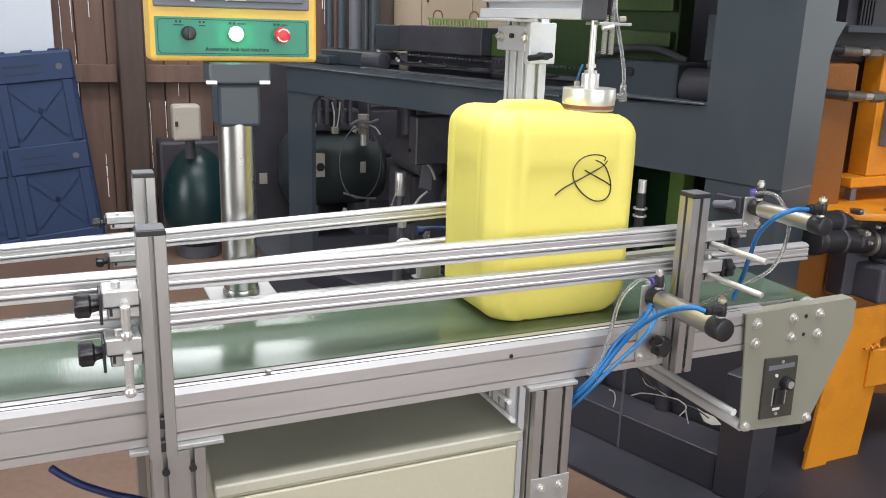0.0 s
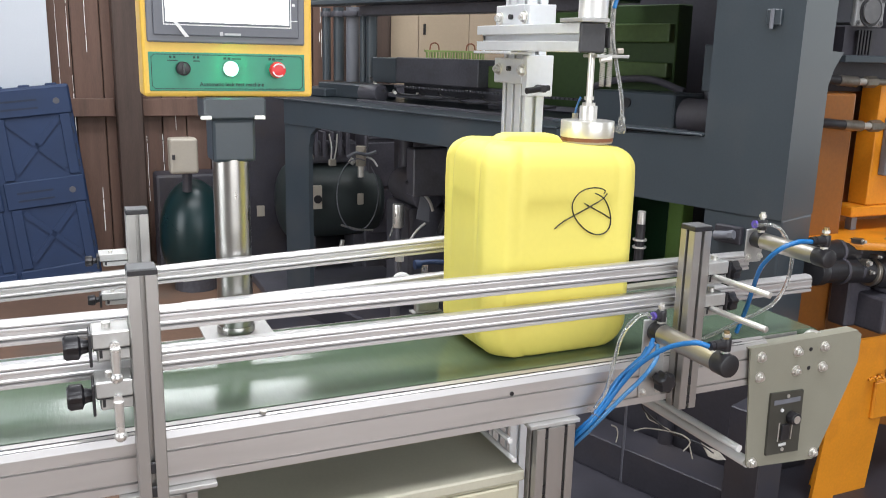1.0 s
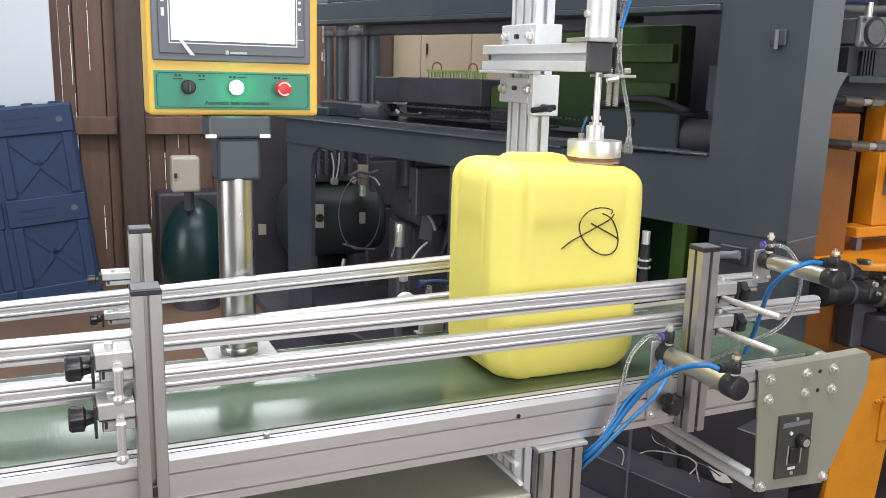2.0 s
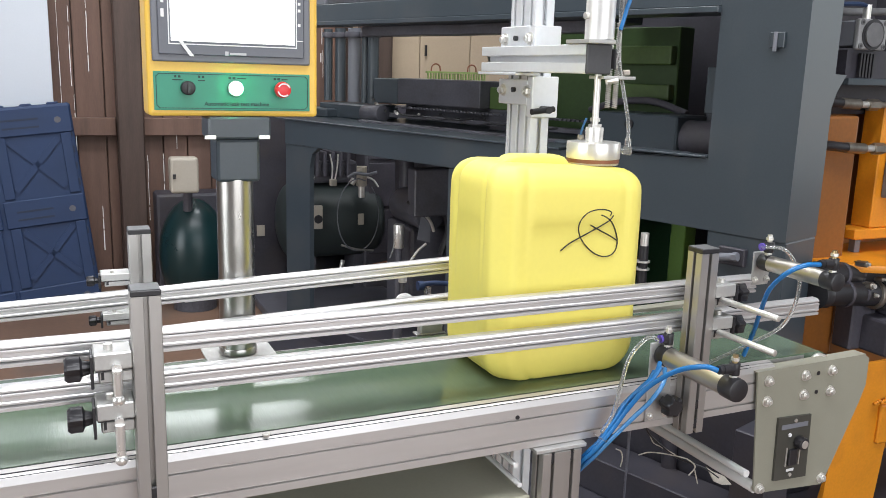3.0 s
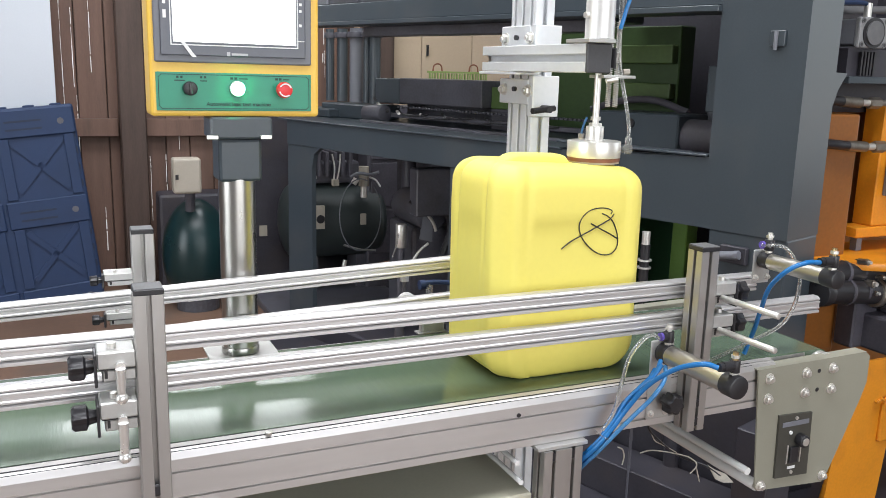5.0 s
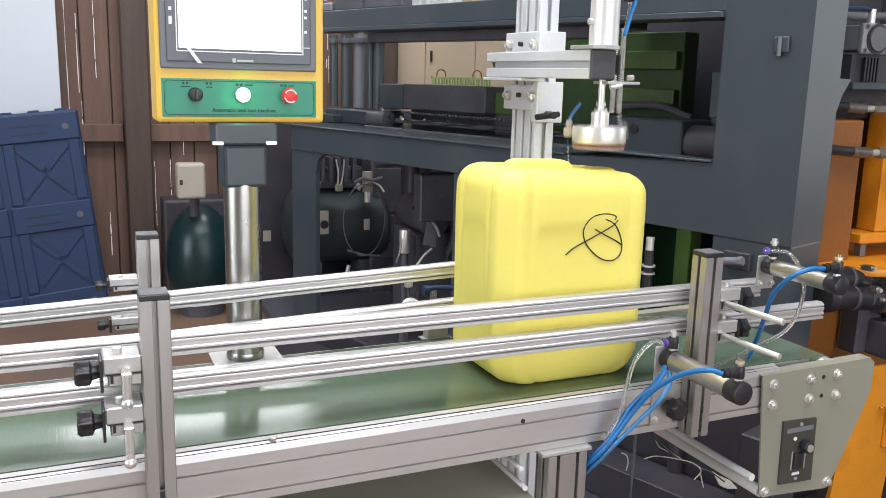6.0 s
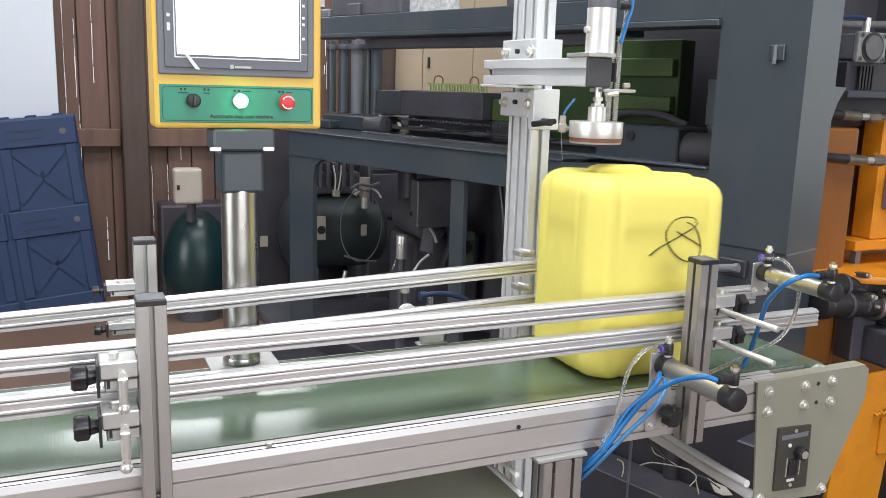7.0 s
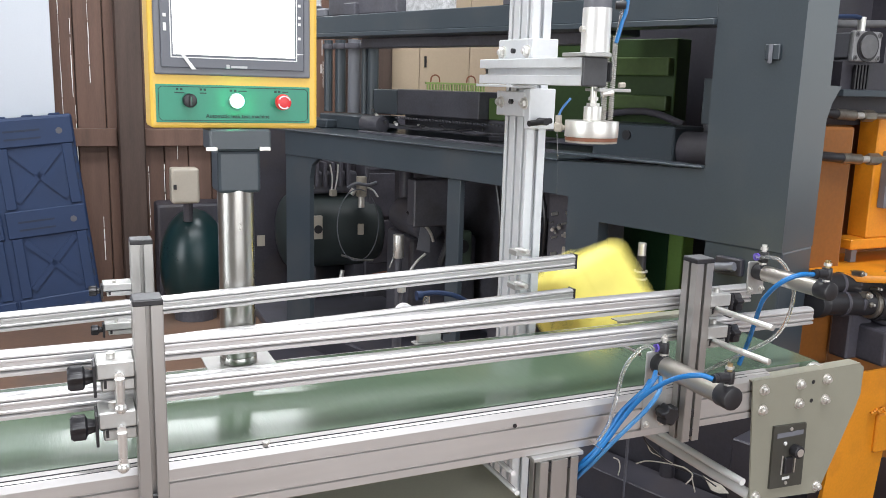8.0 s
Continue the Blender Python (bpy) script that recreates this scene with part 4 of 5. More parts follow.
def hoses():
    def one(pts, r, m, label):
        tagged(part("air_hose", hose(bm_new(), pts, r, 10), m, smooth=True), label, "hose", "air hoses")
    # front cylinder: three hoses sweep back into a bundle that drops behind the leg
    label = "glossy blue air hose dropping behind the conveyor leg"
    one([(0.890, -0.149, 0.832), (0.872, -0.135, 0.836), (0.855, -0.09, 0.815), (0.838, -0.04, 0.770), (0.820, -0.01, 0.719), (0.798, 0.0, 0.680), (0.772, 0.012, 0.640), (0.752, 0.05, 0.585), (0.735, 0.10, 0.48)], 0.0045, BLUE_T, label)
    one([(0.903, 0.012, 0.790), (0.880, -0.005, 0.775), (0.850, 0.000, 0.748), (0.822, 0.008, 0.716), (0.795, 0.010, 0.668), (0.775, 0.025, 0.622), (0.755, 0.06, 0.56), (0.74, 0.11, 0.46)], 0.0045, BLUE_T, label)
    one([(0.900, 0.022, 0.770), (0.868, 0.005, 0.752), (0.835, 0.012, 0.724), (0.808, 0.018, 0.684), (0.785, 0.022, 0.645), (0.765, 0.04, 0.60), (0.75, 0.08, 0.54), (0.735, 0.12, 0.45)], 0.0045, BLUE_T, label)
    one([(0.872, -0.03, 0.800), (0.850, -0.03, 0.775), (0.826, -0.005, 0.735), (0.803, 0.004, 0.692), (0.780, 0.012, 0.655), (0.758, 0.045, 0.60), (0.745, 0.09, 0.50)], 0.004, BLUE_T, label)
    one([(0.905, 0.000, 0.782), (0.880, -0.030, 0.770), (0.852, -0.035, 0.742), (0.826, -0.020, 0.706), (0.800, -0.004, 0.668), (0.776, 0.014, 0.628), (0.757, 0.052, 0.57), (0.742, 0.10, 0.47)], 0.0042, BLUE_C, label)
    one([(0.897, 0.016, 0.832), (0.880, 0.01, 0.842), (0.855, 0.005, 0.838), (0.824, 0.0, 0.810), (0.810, 0.0, 0.760), (0.803, 0.006, 0.709), (0.785, 0.012, 0.672)], 0.0038, CLEARISH, "milky plastic air hose hanging by the beam")
    # far cylinder
    one([(1.135, -0.11, 0.985), (1.100, -0.112, 0.987), (1.070, -0.10, 0.972), (1.085, -0.05, 0.928), (1.12, 0.0, 0.868), (1.14, 0.03, 0.823), (1.14, 0.05, 0.765)], 0.0045, BLUE_T, "blue air hose looping down from the far cylinder")
    one([(1.150, 0.044, 0.985), (1.170, 0.0, 0.985), (1.180, -0.03, 0.93), (1.165, -0.02, 0.85), (1.12, 0.02, 0.80), (1.06, 0.06, 0.755)], 0.0036, CLEARISH, "milky plastic hose looping down from the far cylinder")
    tagged(part("cable_tie", hose(bm_new(), [(0.776, 0.022, 0.668), (0.780, 0.004, 0.664), (0.790, 0.000, 0.658), (0.798, 0.012, 0.653), (0.794, 0.028, 0.655)], 0.0013, 6), CLEARISH), "white cable tie round the blue hoses", "cable tie")
    one([(-0.148, 0.30, 0.505), (-0.125, 0.30, 0.482), (-0.09, 0.30, 0.455), (-0.025, 0.30, 0.42), (0.06, 0.30, 0.40), (0.20, 0.48, 0.40)], 0.007, mat("dark_blue_hose", (0.03, 0.045, 0.16), 0.4, 0, 0.1, 20, 200, 0), "dark blue hose under the conveyor")


def pallet():
    t = thing("plastic_pallet", "dark blue plastic pallet leaning upright against the boards", "pallet")
    W, H, cell = 0.44, 0.51, 1.2
    part("deck", box(bm_new(), -2 * W, 0.0, 0.03, 0.12, 0.0, cell, 0.014, 2), BLUE_P, t)
    for r in range(3):
        z = cell - 0.002 - (r + 1) * H
        for c in range(2):
            x = -W * (c + 1)
            part("band", box(bm_new(), x + 0.008, x + W - 0.008, 0.016, 0.0298, z + 0.345, z + 0.50, 0.006, 1), BLUE_P, t)
            for dz in (0.385, 0.43):
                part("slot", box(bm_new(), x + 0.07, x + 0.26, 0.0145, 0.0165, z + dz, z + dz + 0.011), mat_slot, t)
            part("hole", cyl(bm_new(), (x + 0.36, 0.0145, z + 0.42), (x + 0.36, 0.0165, z + 0.42), 0.018, 14), DARK, t)
            if z < 0:
                continue
            for s in (0.05, W - 0.05):
                part("rib", box(bm_new(), x + s - 0.028, x + s + 0.028, 0.018, 0.0298, z, z + 0.343, 0.003, 1), BLUE_P, t)
            for a, q in (((0.09, 0.04), (W - 0.09, 0.32)), ((0.09, 0.32), (W - 0.09, 0.04))):
                a, q = Vector((x + a[0], z + a[1])), Vector((x + q[0], z + q[1]))
                d = (q - a).normalized()
                n = Vector((-d.y, d.x)) * 0.016
                part("rib", prism(bm_new(), [tuple(a - n), tuple(q - n), tuple(q + n), tuple(a + n)], "y", 0.021, 0.0297), BLUE_P, t)
    # dark patches for the shaded notches of the edge strip, and the lugs along the top
    for i in range(12):
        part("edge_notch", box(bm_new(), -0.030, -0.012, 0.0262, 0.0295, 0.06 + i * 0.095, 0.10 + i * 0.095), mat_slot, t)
    for i in range(6):
        part("top_lug", box(bm_new(), -0.12 - i * 0.14, -0.06 - i * 0.14, 0.04, 0.11, cell - 0.004, cell + 0.010, 0.004, 1), BLUE_P, t)
    t.matrix_basis = pose(0.112, 4.08, FZ + 0.001, -5, -5.5, 4)
    return t


# Dark blue for flat patches: the recesses' shade is in this colour.
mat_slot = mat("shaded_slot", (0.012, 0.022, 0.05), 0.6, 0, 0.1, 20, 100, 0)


def white_board():
    t = thing("white_board", "large white sheet board standing by the timber wall", "board")
    part("sheet", box(bm_new(), -1.4, -0.095, 4.36, 4.375, FZ, 2.6, 0.002, 1), BOARD, t)
    return t


def machine():
    """The moulding machine's frame, in its own space: x towards the camera along its face, y into its depth."""
    t = thing("moulding_machine", "large dark grey blow-moulding machine frame", "machine")
    t.matrix_basis = pose(1.79, 0.94, 0, 0, 0, -71.6)
    part("pillar", box(bm_new(), 0.002, 0.28, 0.060, 0.205, 0.829, 2.6), MACHINE, t, "thick dark grey pillar")
    bm = bm_new()
    prism(bm, [(0.206, 1.10), (0.209, 1.17), (0.222, 1.22), (0.252, 1.275), (0.305, 1.325), (0.206, 1.327)], "x", 0.20, 0.272)
    part("gusset", bm, MACHINE, t, "curved grey gusset plate")
    part("lower_pillar", box(bm_new(), 0.02, 0.28, 0.004, 0.205, FZ + 0.015, 0.829, 0.006, 2), MACHINE, t)
    bm = prism(bm_new(), [(-0.545, 0.40), (-0.40, 0.40), (-0.40, 0.829), (0.28, 0.829), (0.28, 2.6), (0.0, 2.6), (0.0, 1.055), (-0.30, 1.043), (-0.60, 1.03), (-0.60, 0.905), (-0.545, 0.905)], "y", 0.0, 0.06)
    part("face_plate", bm, MACHINE, t, "dark grey face plate of pillar and apron")
    part("ledge", box(bm_new(), -0.62, -0.004, -0.012, 0.05, 1.0565, 1.064, 0.002, 1), MACHINE, t)
    part("bed_beam", box(bm_new(), -2.47, -0.6005, 0.0, 0.12, 0.905, 1.030, 0.002, 1), MACHINE, t, "long dark grey bed beam")
    part("bed_top", box(bm_new(), -2.55, -0.6005, -0.01, 0.75, 1.0305, 1.038, 0.002, 1), MACHINE, t)
    part("mid_post", box(bm_new(), -1.205, -1.125, 0.005, 0.035, FZ, 0.9045, 0.003, 1), MACHINE, t)
    bm = prism(bm_new(), [(-2.47, FZ), (-2.245, FZ), (-2.245, 0.80), (-2.225, 0.87), (-2.17, 0.9045), (-2.47, 0.9045)], "y", 0.005, 0.03)
    part("end_post", bm, MACHINE, t)
    # Sheet added to darken the floor where it lies in shade.
    part("floor_plate", box(bm_new(), -2.75, -0.955, -0.30, 0.75, FZ + 0.001, FZ + 0.012, 0.004, 1), INKY, t, "dark sheet added over the shaded floor")
    # upper beam with its flanges
    bm = box(bm_new(), -2.5, 0.0, 0.0, 0.02, 1.52, 1.60, 0.003, 1)
    box(bm, -2.5, 0.0, -0.02, 0.10, 1.50, 1.519, 0.002, 1)
    part("upper_beam", bm, MACHINE, t, "dark grey upper beam")
    bm = box(bm_new(), -1.9, -0.6, 0.102, 0.46, 1.50, 1.56, 0.004, 1)
    part("platen", bm, MACHINE, t)
    part("lower_flange", box(bm_new(), -1.95, -0.6, 0.105, 0.20, 1.455, 1.4995, 0.004, 1), DARK, t)
    # Pale sheets added for unidentified bright patches above the beam.
    part("foil_guard", box(bm_new(), -1.70, -1.30, 0.105, 0.118, 1.601, 1.70, 0.003, 1), PALE_MOTTLE, t, "added pale mottled sheet above the beam")
    part("foil_guard", box(bm_new(), -2.40, -2.305, 0.105, 0.118, 1.646, 1.75, 0.003, 1), PALE_MOTTLE, t, "added pale mottled sheet above the beam")
    part("mould_slide", box(bm_new(), -2.15, -1.62, 0.05, 0.35, 1.601, 1.72, 0.01, 2), DARK, t)
    part("slide_block", box(bm_new(), -2.42, -2.16, 0.04, 0.16, 1.601, 1.645, 0.008, 1), BEZEL, t)
    for x in (-0.95, -0.7, -2.35, -2.0):
        part("lug", box(bm_new(), x, x + 0.10, 0.03, 0.09, 1.601, 1.66, 0.006, 1), DARK, t)
    # tie bars and blocks on the bed
    for x, r in ((-2.72, 0.024), (-2.60, 0.030), (-2.47, 0.036), (-2.37, 0.022), (-2.30, 0.030)):
        part("guide_post", cyl(bm_new(), (x, 0.45, 1.12), (x, 0.45, 1.52), r, 20), MACHINE if r < 0.033 else BEZEL, t, smooth=True)
        part("post_collar", cyl(bm_new(), (x, 0.45, 1.47), (x, 0.45, 1.50), r * 1.45, 20, chamfer=0.003), DARK, t, smooth=True)
    part("carriage_block", box(bm_new(), -2.62, -2.20, 0.32, 0.55, 1.039, 1.115, 0.006, 1), MACHINE, t)
    part("carriage_block", box(bm_new(), -2.75, -2.45, 0.25, 0.42, 1.039, 1.085, 0.006, 1), MACHINE, t)
    part("drive_cover", box(bm_new(), -2.03, -1.43, 0.40, 0.62, 1.135, 1.262, 0.004, 1), DARK, t, "black rectangular drive cover")
    part("cover_end", box(bm_new(), -2.23, -2.032, 0.40, 0.60, 1.13, 1.258, 0.004, 1), MACHINE, t)
    part("green_block", box(bm_new(), -1.425, -1.20, 0.46, 0.60, 1.135, 1.235, 0.004, 1), PLATEN, t, "green painted slide block")
    part("block_foot", box(bm_new(), -1.40, -1.18, 0.44, 0.62, 1.039, 1.1345, 0.004, 1), DARK, t)
    # Dark panel added to fill the shaded gap behind the cover.
    part("cover_back", box(bm_new(), -2.24, -1.06, 0.63, 0.66, 1.039, 1.25, 0.003, 1), DARK, t)
    bm = bm_new()
    for i in range(60):
        x = -2.0 + i * 0.024
        box(bm, x, x + 0.016, 0.36, 0.39, 1.112, 1.122, 0.002, 1)
    for i, (x, z) in enumerate(((-1.95, 1.098), (-1.78, 1.09), (-1.62, 1.10), (-1.50, 1.085), (-1.33, 1.095), (-1.12, 1.09))):
        part("cable", hose(bm_new(), [(x, 0.335, z), (x + 0.05, 0.325, z - 0.015), (x + 0.14, 0.325, z - 0.017), (x + 0.22, 0.335, z - 0.008)], 0.004, 8), BLACK, t, smooth=True)
        part("cable_gland", cyl(bm_new(), (x, 0.338, z), (x, 0.328, z), 0.007, 8), STEEL if i == 1 else BLACK, t, smooth=True)
    part("drag_chain", bm, DARK, t, "black cable chain")
    part("slide_rail", box(bm_new(), -2.1, -0.2, 0.34, 0.38, 1.065, 1.085, 0.002, 1), DARK, t)
    part("slide_rail", box(bm_new(), -2.1, -0.2, 0.20, 0.23, 1.035, 1.050, 0.002, 1), DARK, t)
    part("motor", cyl(bm_new(), (-2.17, 0.30, 1.08), (-2.02, 0.30, 1.08), 0.045, 20, chamfer=0.006), DARK, t, smooth=True)
    for i, (x, z) in enumerate(((-2.15, 1.155), (-2.12, 1.13), (-2.05, 1.10), (-1.96, 1.095))):
        part("cable_plug", cyl(bm_new(), (x, 0.33, z), (x + 0.05, 0.30, z - 0.006), 0.008, 10), STEEL if i % 2 else BLACK, t, smooth=True)
    # inside of the press: green platens in the dark
    part("mould_platen", box(bm_new(), -0.80, -0.50, 0.520, 0.559, 1.352, 1.425, 0.006, 2), PLATEN, t, "dull green press platen")
    part("mould_platen", box(bm_new(), -0.80, -0.50, 0.520, 0.559, 1.215, 1.275, 0.006, 2), PLATEN, t, "dull green press platen")
    part("platen_back", box(bm_new(), -1.16, -0.49, 0.56, 0.66, 1.06, 1.50, 0.004, 1), mat("deep_green_paint", (0.032, 0.066, 0.016), 0.5, 0, 0.2, 4, 60, 0.05), t)
    part("guide_shaft", cyl(bm_new(), (-0.30, 0.52, 1.06), (-0.30, 0.52, 1.34), 0.022, 16), BEZEL, t, smooth=True)
    part("pipe", hose(bm_new(), [(-0.86, 0.50, 1.16), (-0.70, 0.47, 1.20), (-0.52, 0.45, 1.21), (-0.36, 0.44, 1.17)], 0.014, 10), SHADE_BLACK, t, smooth=True)
    for x in (-0.52, -0.36):
        part("fitting", cyl(bm_new(), (x, 0.098, 1.545), (x, 0.085, 1.542), 0.008, 10), STEEL, t, smooth=True)
    # Dark wall added at the back: the press interior's shade is its colour.
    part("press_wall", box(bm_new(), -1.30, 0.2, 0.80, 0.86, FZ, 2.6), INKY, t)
    part("press_head", box(bm_new(), -0.70, -0.03, 0.10, 0.50, 1.53, 1.75, 0.006, 1), SHADE_BLACK, t)
    part("strip_plate", box(bm_new(), -0.10, -0.06, 0.12, 0.16, 1.19, 1.34, 0.003, 1), MACHINE, t)
    part("mould_base", box(bm_new(), -0.62, -0.26, 0.22, 0.42, 1.03, 1.17, 0.006, 1), MACHINE, t)
    part("round_guard", cyl(bm_new(), (-0.40, 0.30, 1.09), (-0.12, 0.30, 1.09), 0.065, 24), SHADE_BLACK, t, smooth=True)
    part("eye_bolt", cyl(bm_new(), (-0.46, 0.212, 1.13), (-0.46, 0.224, 1.13), 0.018, 18), BLACK, t)
    part("wall_box", box(bm_new(), 0.17, 0.215, -0.012, -0.0005, 1.395, 1.44, 0.002, 1), MACHINE, t, "small grey latch on the pillar")
    part("latch_pin", cyl(bm_new(), (0.19, -0.016, 1.385), (0.19, -0.016, 1.44), 0.006, 8), BEZEL, t)
    # the green stand and dark gear under the apron
    part("green_column", box(bm_new(), -0.375, -0.31, 0.42, 0.50, FZ + 0.015, 0.80, 0.004, 1), LEAF, t, "green painted column")
    part("green_panel", box(bm_new(), -0.66, -0.40, 0.50, 0.54, FZ + 0.015, 0.80), mat("dark_green_paint", (0.012, 0.05, 0.02), 0.5, 0, 0.2, 5, 100, 0.1), t)
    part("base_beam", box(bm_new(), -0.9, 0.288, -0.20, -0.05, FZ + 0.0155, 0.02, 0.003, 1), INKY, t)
    # Slab and low box added to darken the floor below the machine.
    part("base_slab", box(bm_new(), -0.95, 1.5, -0.42, 1.0, FZ + 0.001, FZ + 0.015), INKY, t, "dark slab added over the oily floor")
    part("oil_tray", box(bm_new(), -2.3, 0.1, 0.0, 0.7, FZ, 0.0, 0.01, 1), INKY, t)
    # Added panel, dark like the shade under the bed.
    part("bed_panel", box(bm_new(), -2.44, -1.05, 0.73, 0.75, FZ, 1.03), DARK, t)
    part("valve_bank", box(bm_new(), -0.80, -0.50, 0.20, 0.30, 0.35, 0.9045), DARK, t)
    rnd = random.Random(7)
    for i in range(44):
        x, z = rnd.uniform(-0.79, -0.56), rnd.uniform(0.60, 0.90)
        if i % 3:
            part("fitting", cyl(bm_new(), (x, 0.198, z), (x + rnd.uniform(-0.01, 0.03), 0.175, z - 0.004), rnd.uniform(0.004, 0.008), 8), rnd.choice((STEEL, STEEL, CLEARISH)), t, smooth=True)
        else:
            part("label_tab", box(bm_new(), x, x + 0.016, 0.192, 0.199, z, z + 0.022), rnd.choice((PAPER, STEEL)), t)
    part("label_tab", box(bm_new(), -1.005, -0.98, 0.20, 0.205, 0.68, 0.735), PAPER, t)
    part("gear_motor", cyl(bm_new(), (-1.12, 0.32, 0.66), (-0.88, 0.32, 0.66), 0.085, 24, chamfer=0.012), SHADE_BLACK, t, "black gear motor", smooth=True)
    part("motor_foot", box(bm_new(), -1.10, -0.90, 0.24, 0.40, 0.0005, 0.58, 0.006, 1), SHADE_BLACK, t)
    part("motor_cap", box(bm_new(), -1.06, -0.96, 0.26, 0.38, 0.74, 0.80, 0.01, 2), DARK, t)
    for x, z0, z1 in ((-1.08, 0.56, 0.88), (-0.86, 0.50, 0.80), (-0.83, 0.62, 0.90)):
        part("cable", hose(bm_new(), [(x, 0.21, z0), (x + 0.02, 0.19, (z0 + z1) / 2), (x - 0.02, 0.20, z1)], 0.009, 8), BLACK, t, smooth=True)
    part("pipe_union", cyl(bm_new(), (0.085, -0.03, 0.757), (0.135, -0.03, 0.765), 0.013, 12), BEZEL, t, smooth=True)
    part("union_nut", cyl(bm_new(), (0.135, -0.03, 0.765), (0.15, -0.03, 0.768), 0.015, 6), BEZEL, t)
    part("union_block", box(bm_new(), 0.075, 0.165, -0.018, 0.0035, 0.735, 0.79, 0.003, 1), INKY, t)
    # Dark sheet added for the shaded void below the conveyor end.
    part("splash_guard", box(bm_new(), -0.9, 0.28, -0.03, -0.018, FZ, 0.35), INKY, t)
    part("front_post", box(bm_new(), 0.29, 0.40, -0.21, -0.06, FZ + 0.0155, 0.30, 0.004, 1), INKY, t)
    for x, r in ((-0.62, 0.030), (-0.30, 0.022), (-0.02, 0.026)):
        part("drain_pipe", hose(bm_new(), [(x, -0.045, FZ + 0.02), (x + 0.01, -0.055, 0.08), (x - 0.02, -0.06, 0.20), (x + 0.05, -0.04, 0.34)], r, 10), INKY, t, smooth=True)
    return t


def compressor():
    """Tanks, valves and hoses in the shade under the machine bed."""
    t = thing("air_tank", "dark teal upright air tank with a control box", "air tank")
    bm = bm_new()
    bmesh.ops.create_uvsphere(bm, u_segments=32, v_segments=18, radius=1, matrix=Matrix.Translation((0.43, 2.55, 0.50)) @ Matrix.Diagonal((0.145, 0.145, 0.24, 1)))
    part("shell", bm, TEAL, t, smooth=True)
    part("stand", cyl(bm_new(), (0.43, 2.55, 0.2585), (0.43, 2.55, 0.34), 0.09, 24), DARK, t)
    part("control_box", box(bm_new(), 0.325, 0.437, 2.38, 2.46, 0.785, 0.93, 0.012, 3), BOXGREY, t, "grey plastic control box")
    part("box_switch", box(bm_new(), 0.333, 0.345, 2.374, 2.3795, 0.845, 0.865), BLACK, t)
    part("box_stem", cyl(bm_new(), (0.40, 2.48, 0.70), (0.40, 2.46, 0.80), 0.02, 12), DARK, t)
    # Scaled about the camera's eye point, to keep its outline in view.
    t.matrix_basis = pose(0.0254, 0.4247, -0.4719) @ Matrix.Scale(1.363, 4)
    t2 = thing("air_receiver", "dark horizontal air receiver with pipes under the machine", "air tank")
    Y = 4.0
    bm = cyl(bm_new(), (1.22, Y, 0.36), (1.72, Y, 0.36), 0.235, 40)
    for x in (1.22, 1.72):
        bmesh.ops.create_uvsphere(bm, u_segments=32, v_segments=16, radius=1, matrix=Matrix.Translation((x, Y, 0.36)) @ Matrix.Diagonal((0.09, 0.234, 0.234, 1)))
    part("shell", bm, mat("grey_green_tank", (0.030, 0.038, 0.038), 0.42, 0, 0.2, 4, 90, 0.05), t2, smooth=True)
    F = Y - 0.238
    part("maker_plate", box(bm_new(), 1.28, 1.345, F - 0.03, F, 0.35, 0.49), BOXGREY, t2, "pale maker plate")
    part("maker_mark", cyl(bm_new(), (1.318, F - 0.031, 0.41), (1.318, F - 0.034, 0.41), 0.026, 16), BLACK, t2)
    for x in (1.27, 1.6):
        part("foot", box(bm_new(), x, x + 0.08, Y - 0.1, Y + 0.1, FZ + 0.0505, 0.14), DARK, t2)
    # Low block added to darken the shaded floor beneath the receiver.
    part("skid", box(bm_new(), 0.95, 1.79, 3.40, 4.2, FZ, FZ + 0.05, 0.006, 1), DARK, t2)
    part("pump", box(bm_new(), 1.25, 1.62, Y - 0.1, Y + 0.1, 0.602, 0.74, 0.02, 2), DARK, t2, "black pump block")
    for i in range(6):
        part("cooling_fin", box(bm_new(), 1.29 + i * 0.05, 1.31 + i * 0.05, Y - 0.14, Y + 0.08, 0.65, 0.80, 0.002, 1), SHADE_BLACK, t2)
    part("filter", cyl(bm_new(), (1.60, F, 0.60), (1.60, F, 0.72), 0.032, 18), BOXGREY, t2, "pale filter cup", smooth=True)
    part("filter_tip", cyl(bm_new(), (1.60, F, 0.53), (1.60, F, 0.60), 0.02, 14), STEEL, t2, smooth=True)
    part("gauge", cyl(bm_new(), (1.265, F, 0.665), (1.265, F - 0.03, 0.665), 0.03, 20), STEEL, t2, smooth=True)
    part("gauge_face", cyl(bm_new(), (1.265, F - 0.031, 0.665), (1.265, F - 0.033, 0.665), 0.024, 20), BLACK, t2, smooth=True)
    def pipe(pts, r, m, label=""):
        part("pipe", hose(bm_new(), [(x, F - d, z) for x, d, z in pts], r, 8, 6), m, t2, label, smooth=True)
    ring = [(1.56 + 0.132 * math.cos(a), 0.06, 0.43 + 0.222 * math.sin(a)) for a in [radians(70 + i * 20) for i in range(18)]]
    pipe(ring, 0.0035, BEZEL, "coiled steel-braided hose")
    pipe(((1.50, 0.04, 0.66), (1.55, 0.05, 0.685), (1.62, 0.05, 0.675), (1.68, 0.05, 0.69)), 0.010, BEZEL, "bent pipe")
    pipe(((1.62, 0.05, 0.66), (1.66, 0.05, 0.64), (1.69, 0.05, 0.60)), 0.006, STEEL)
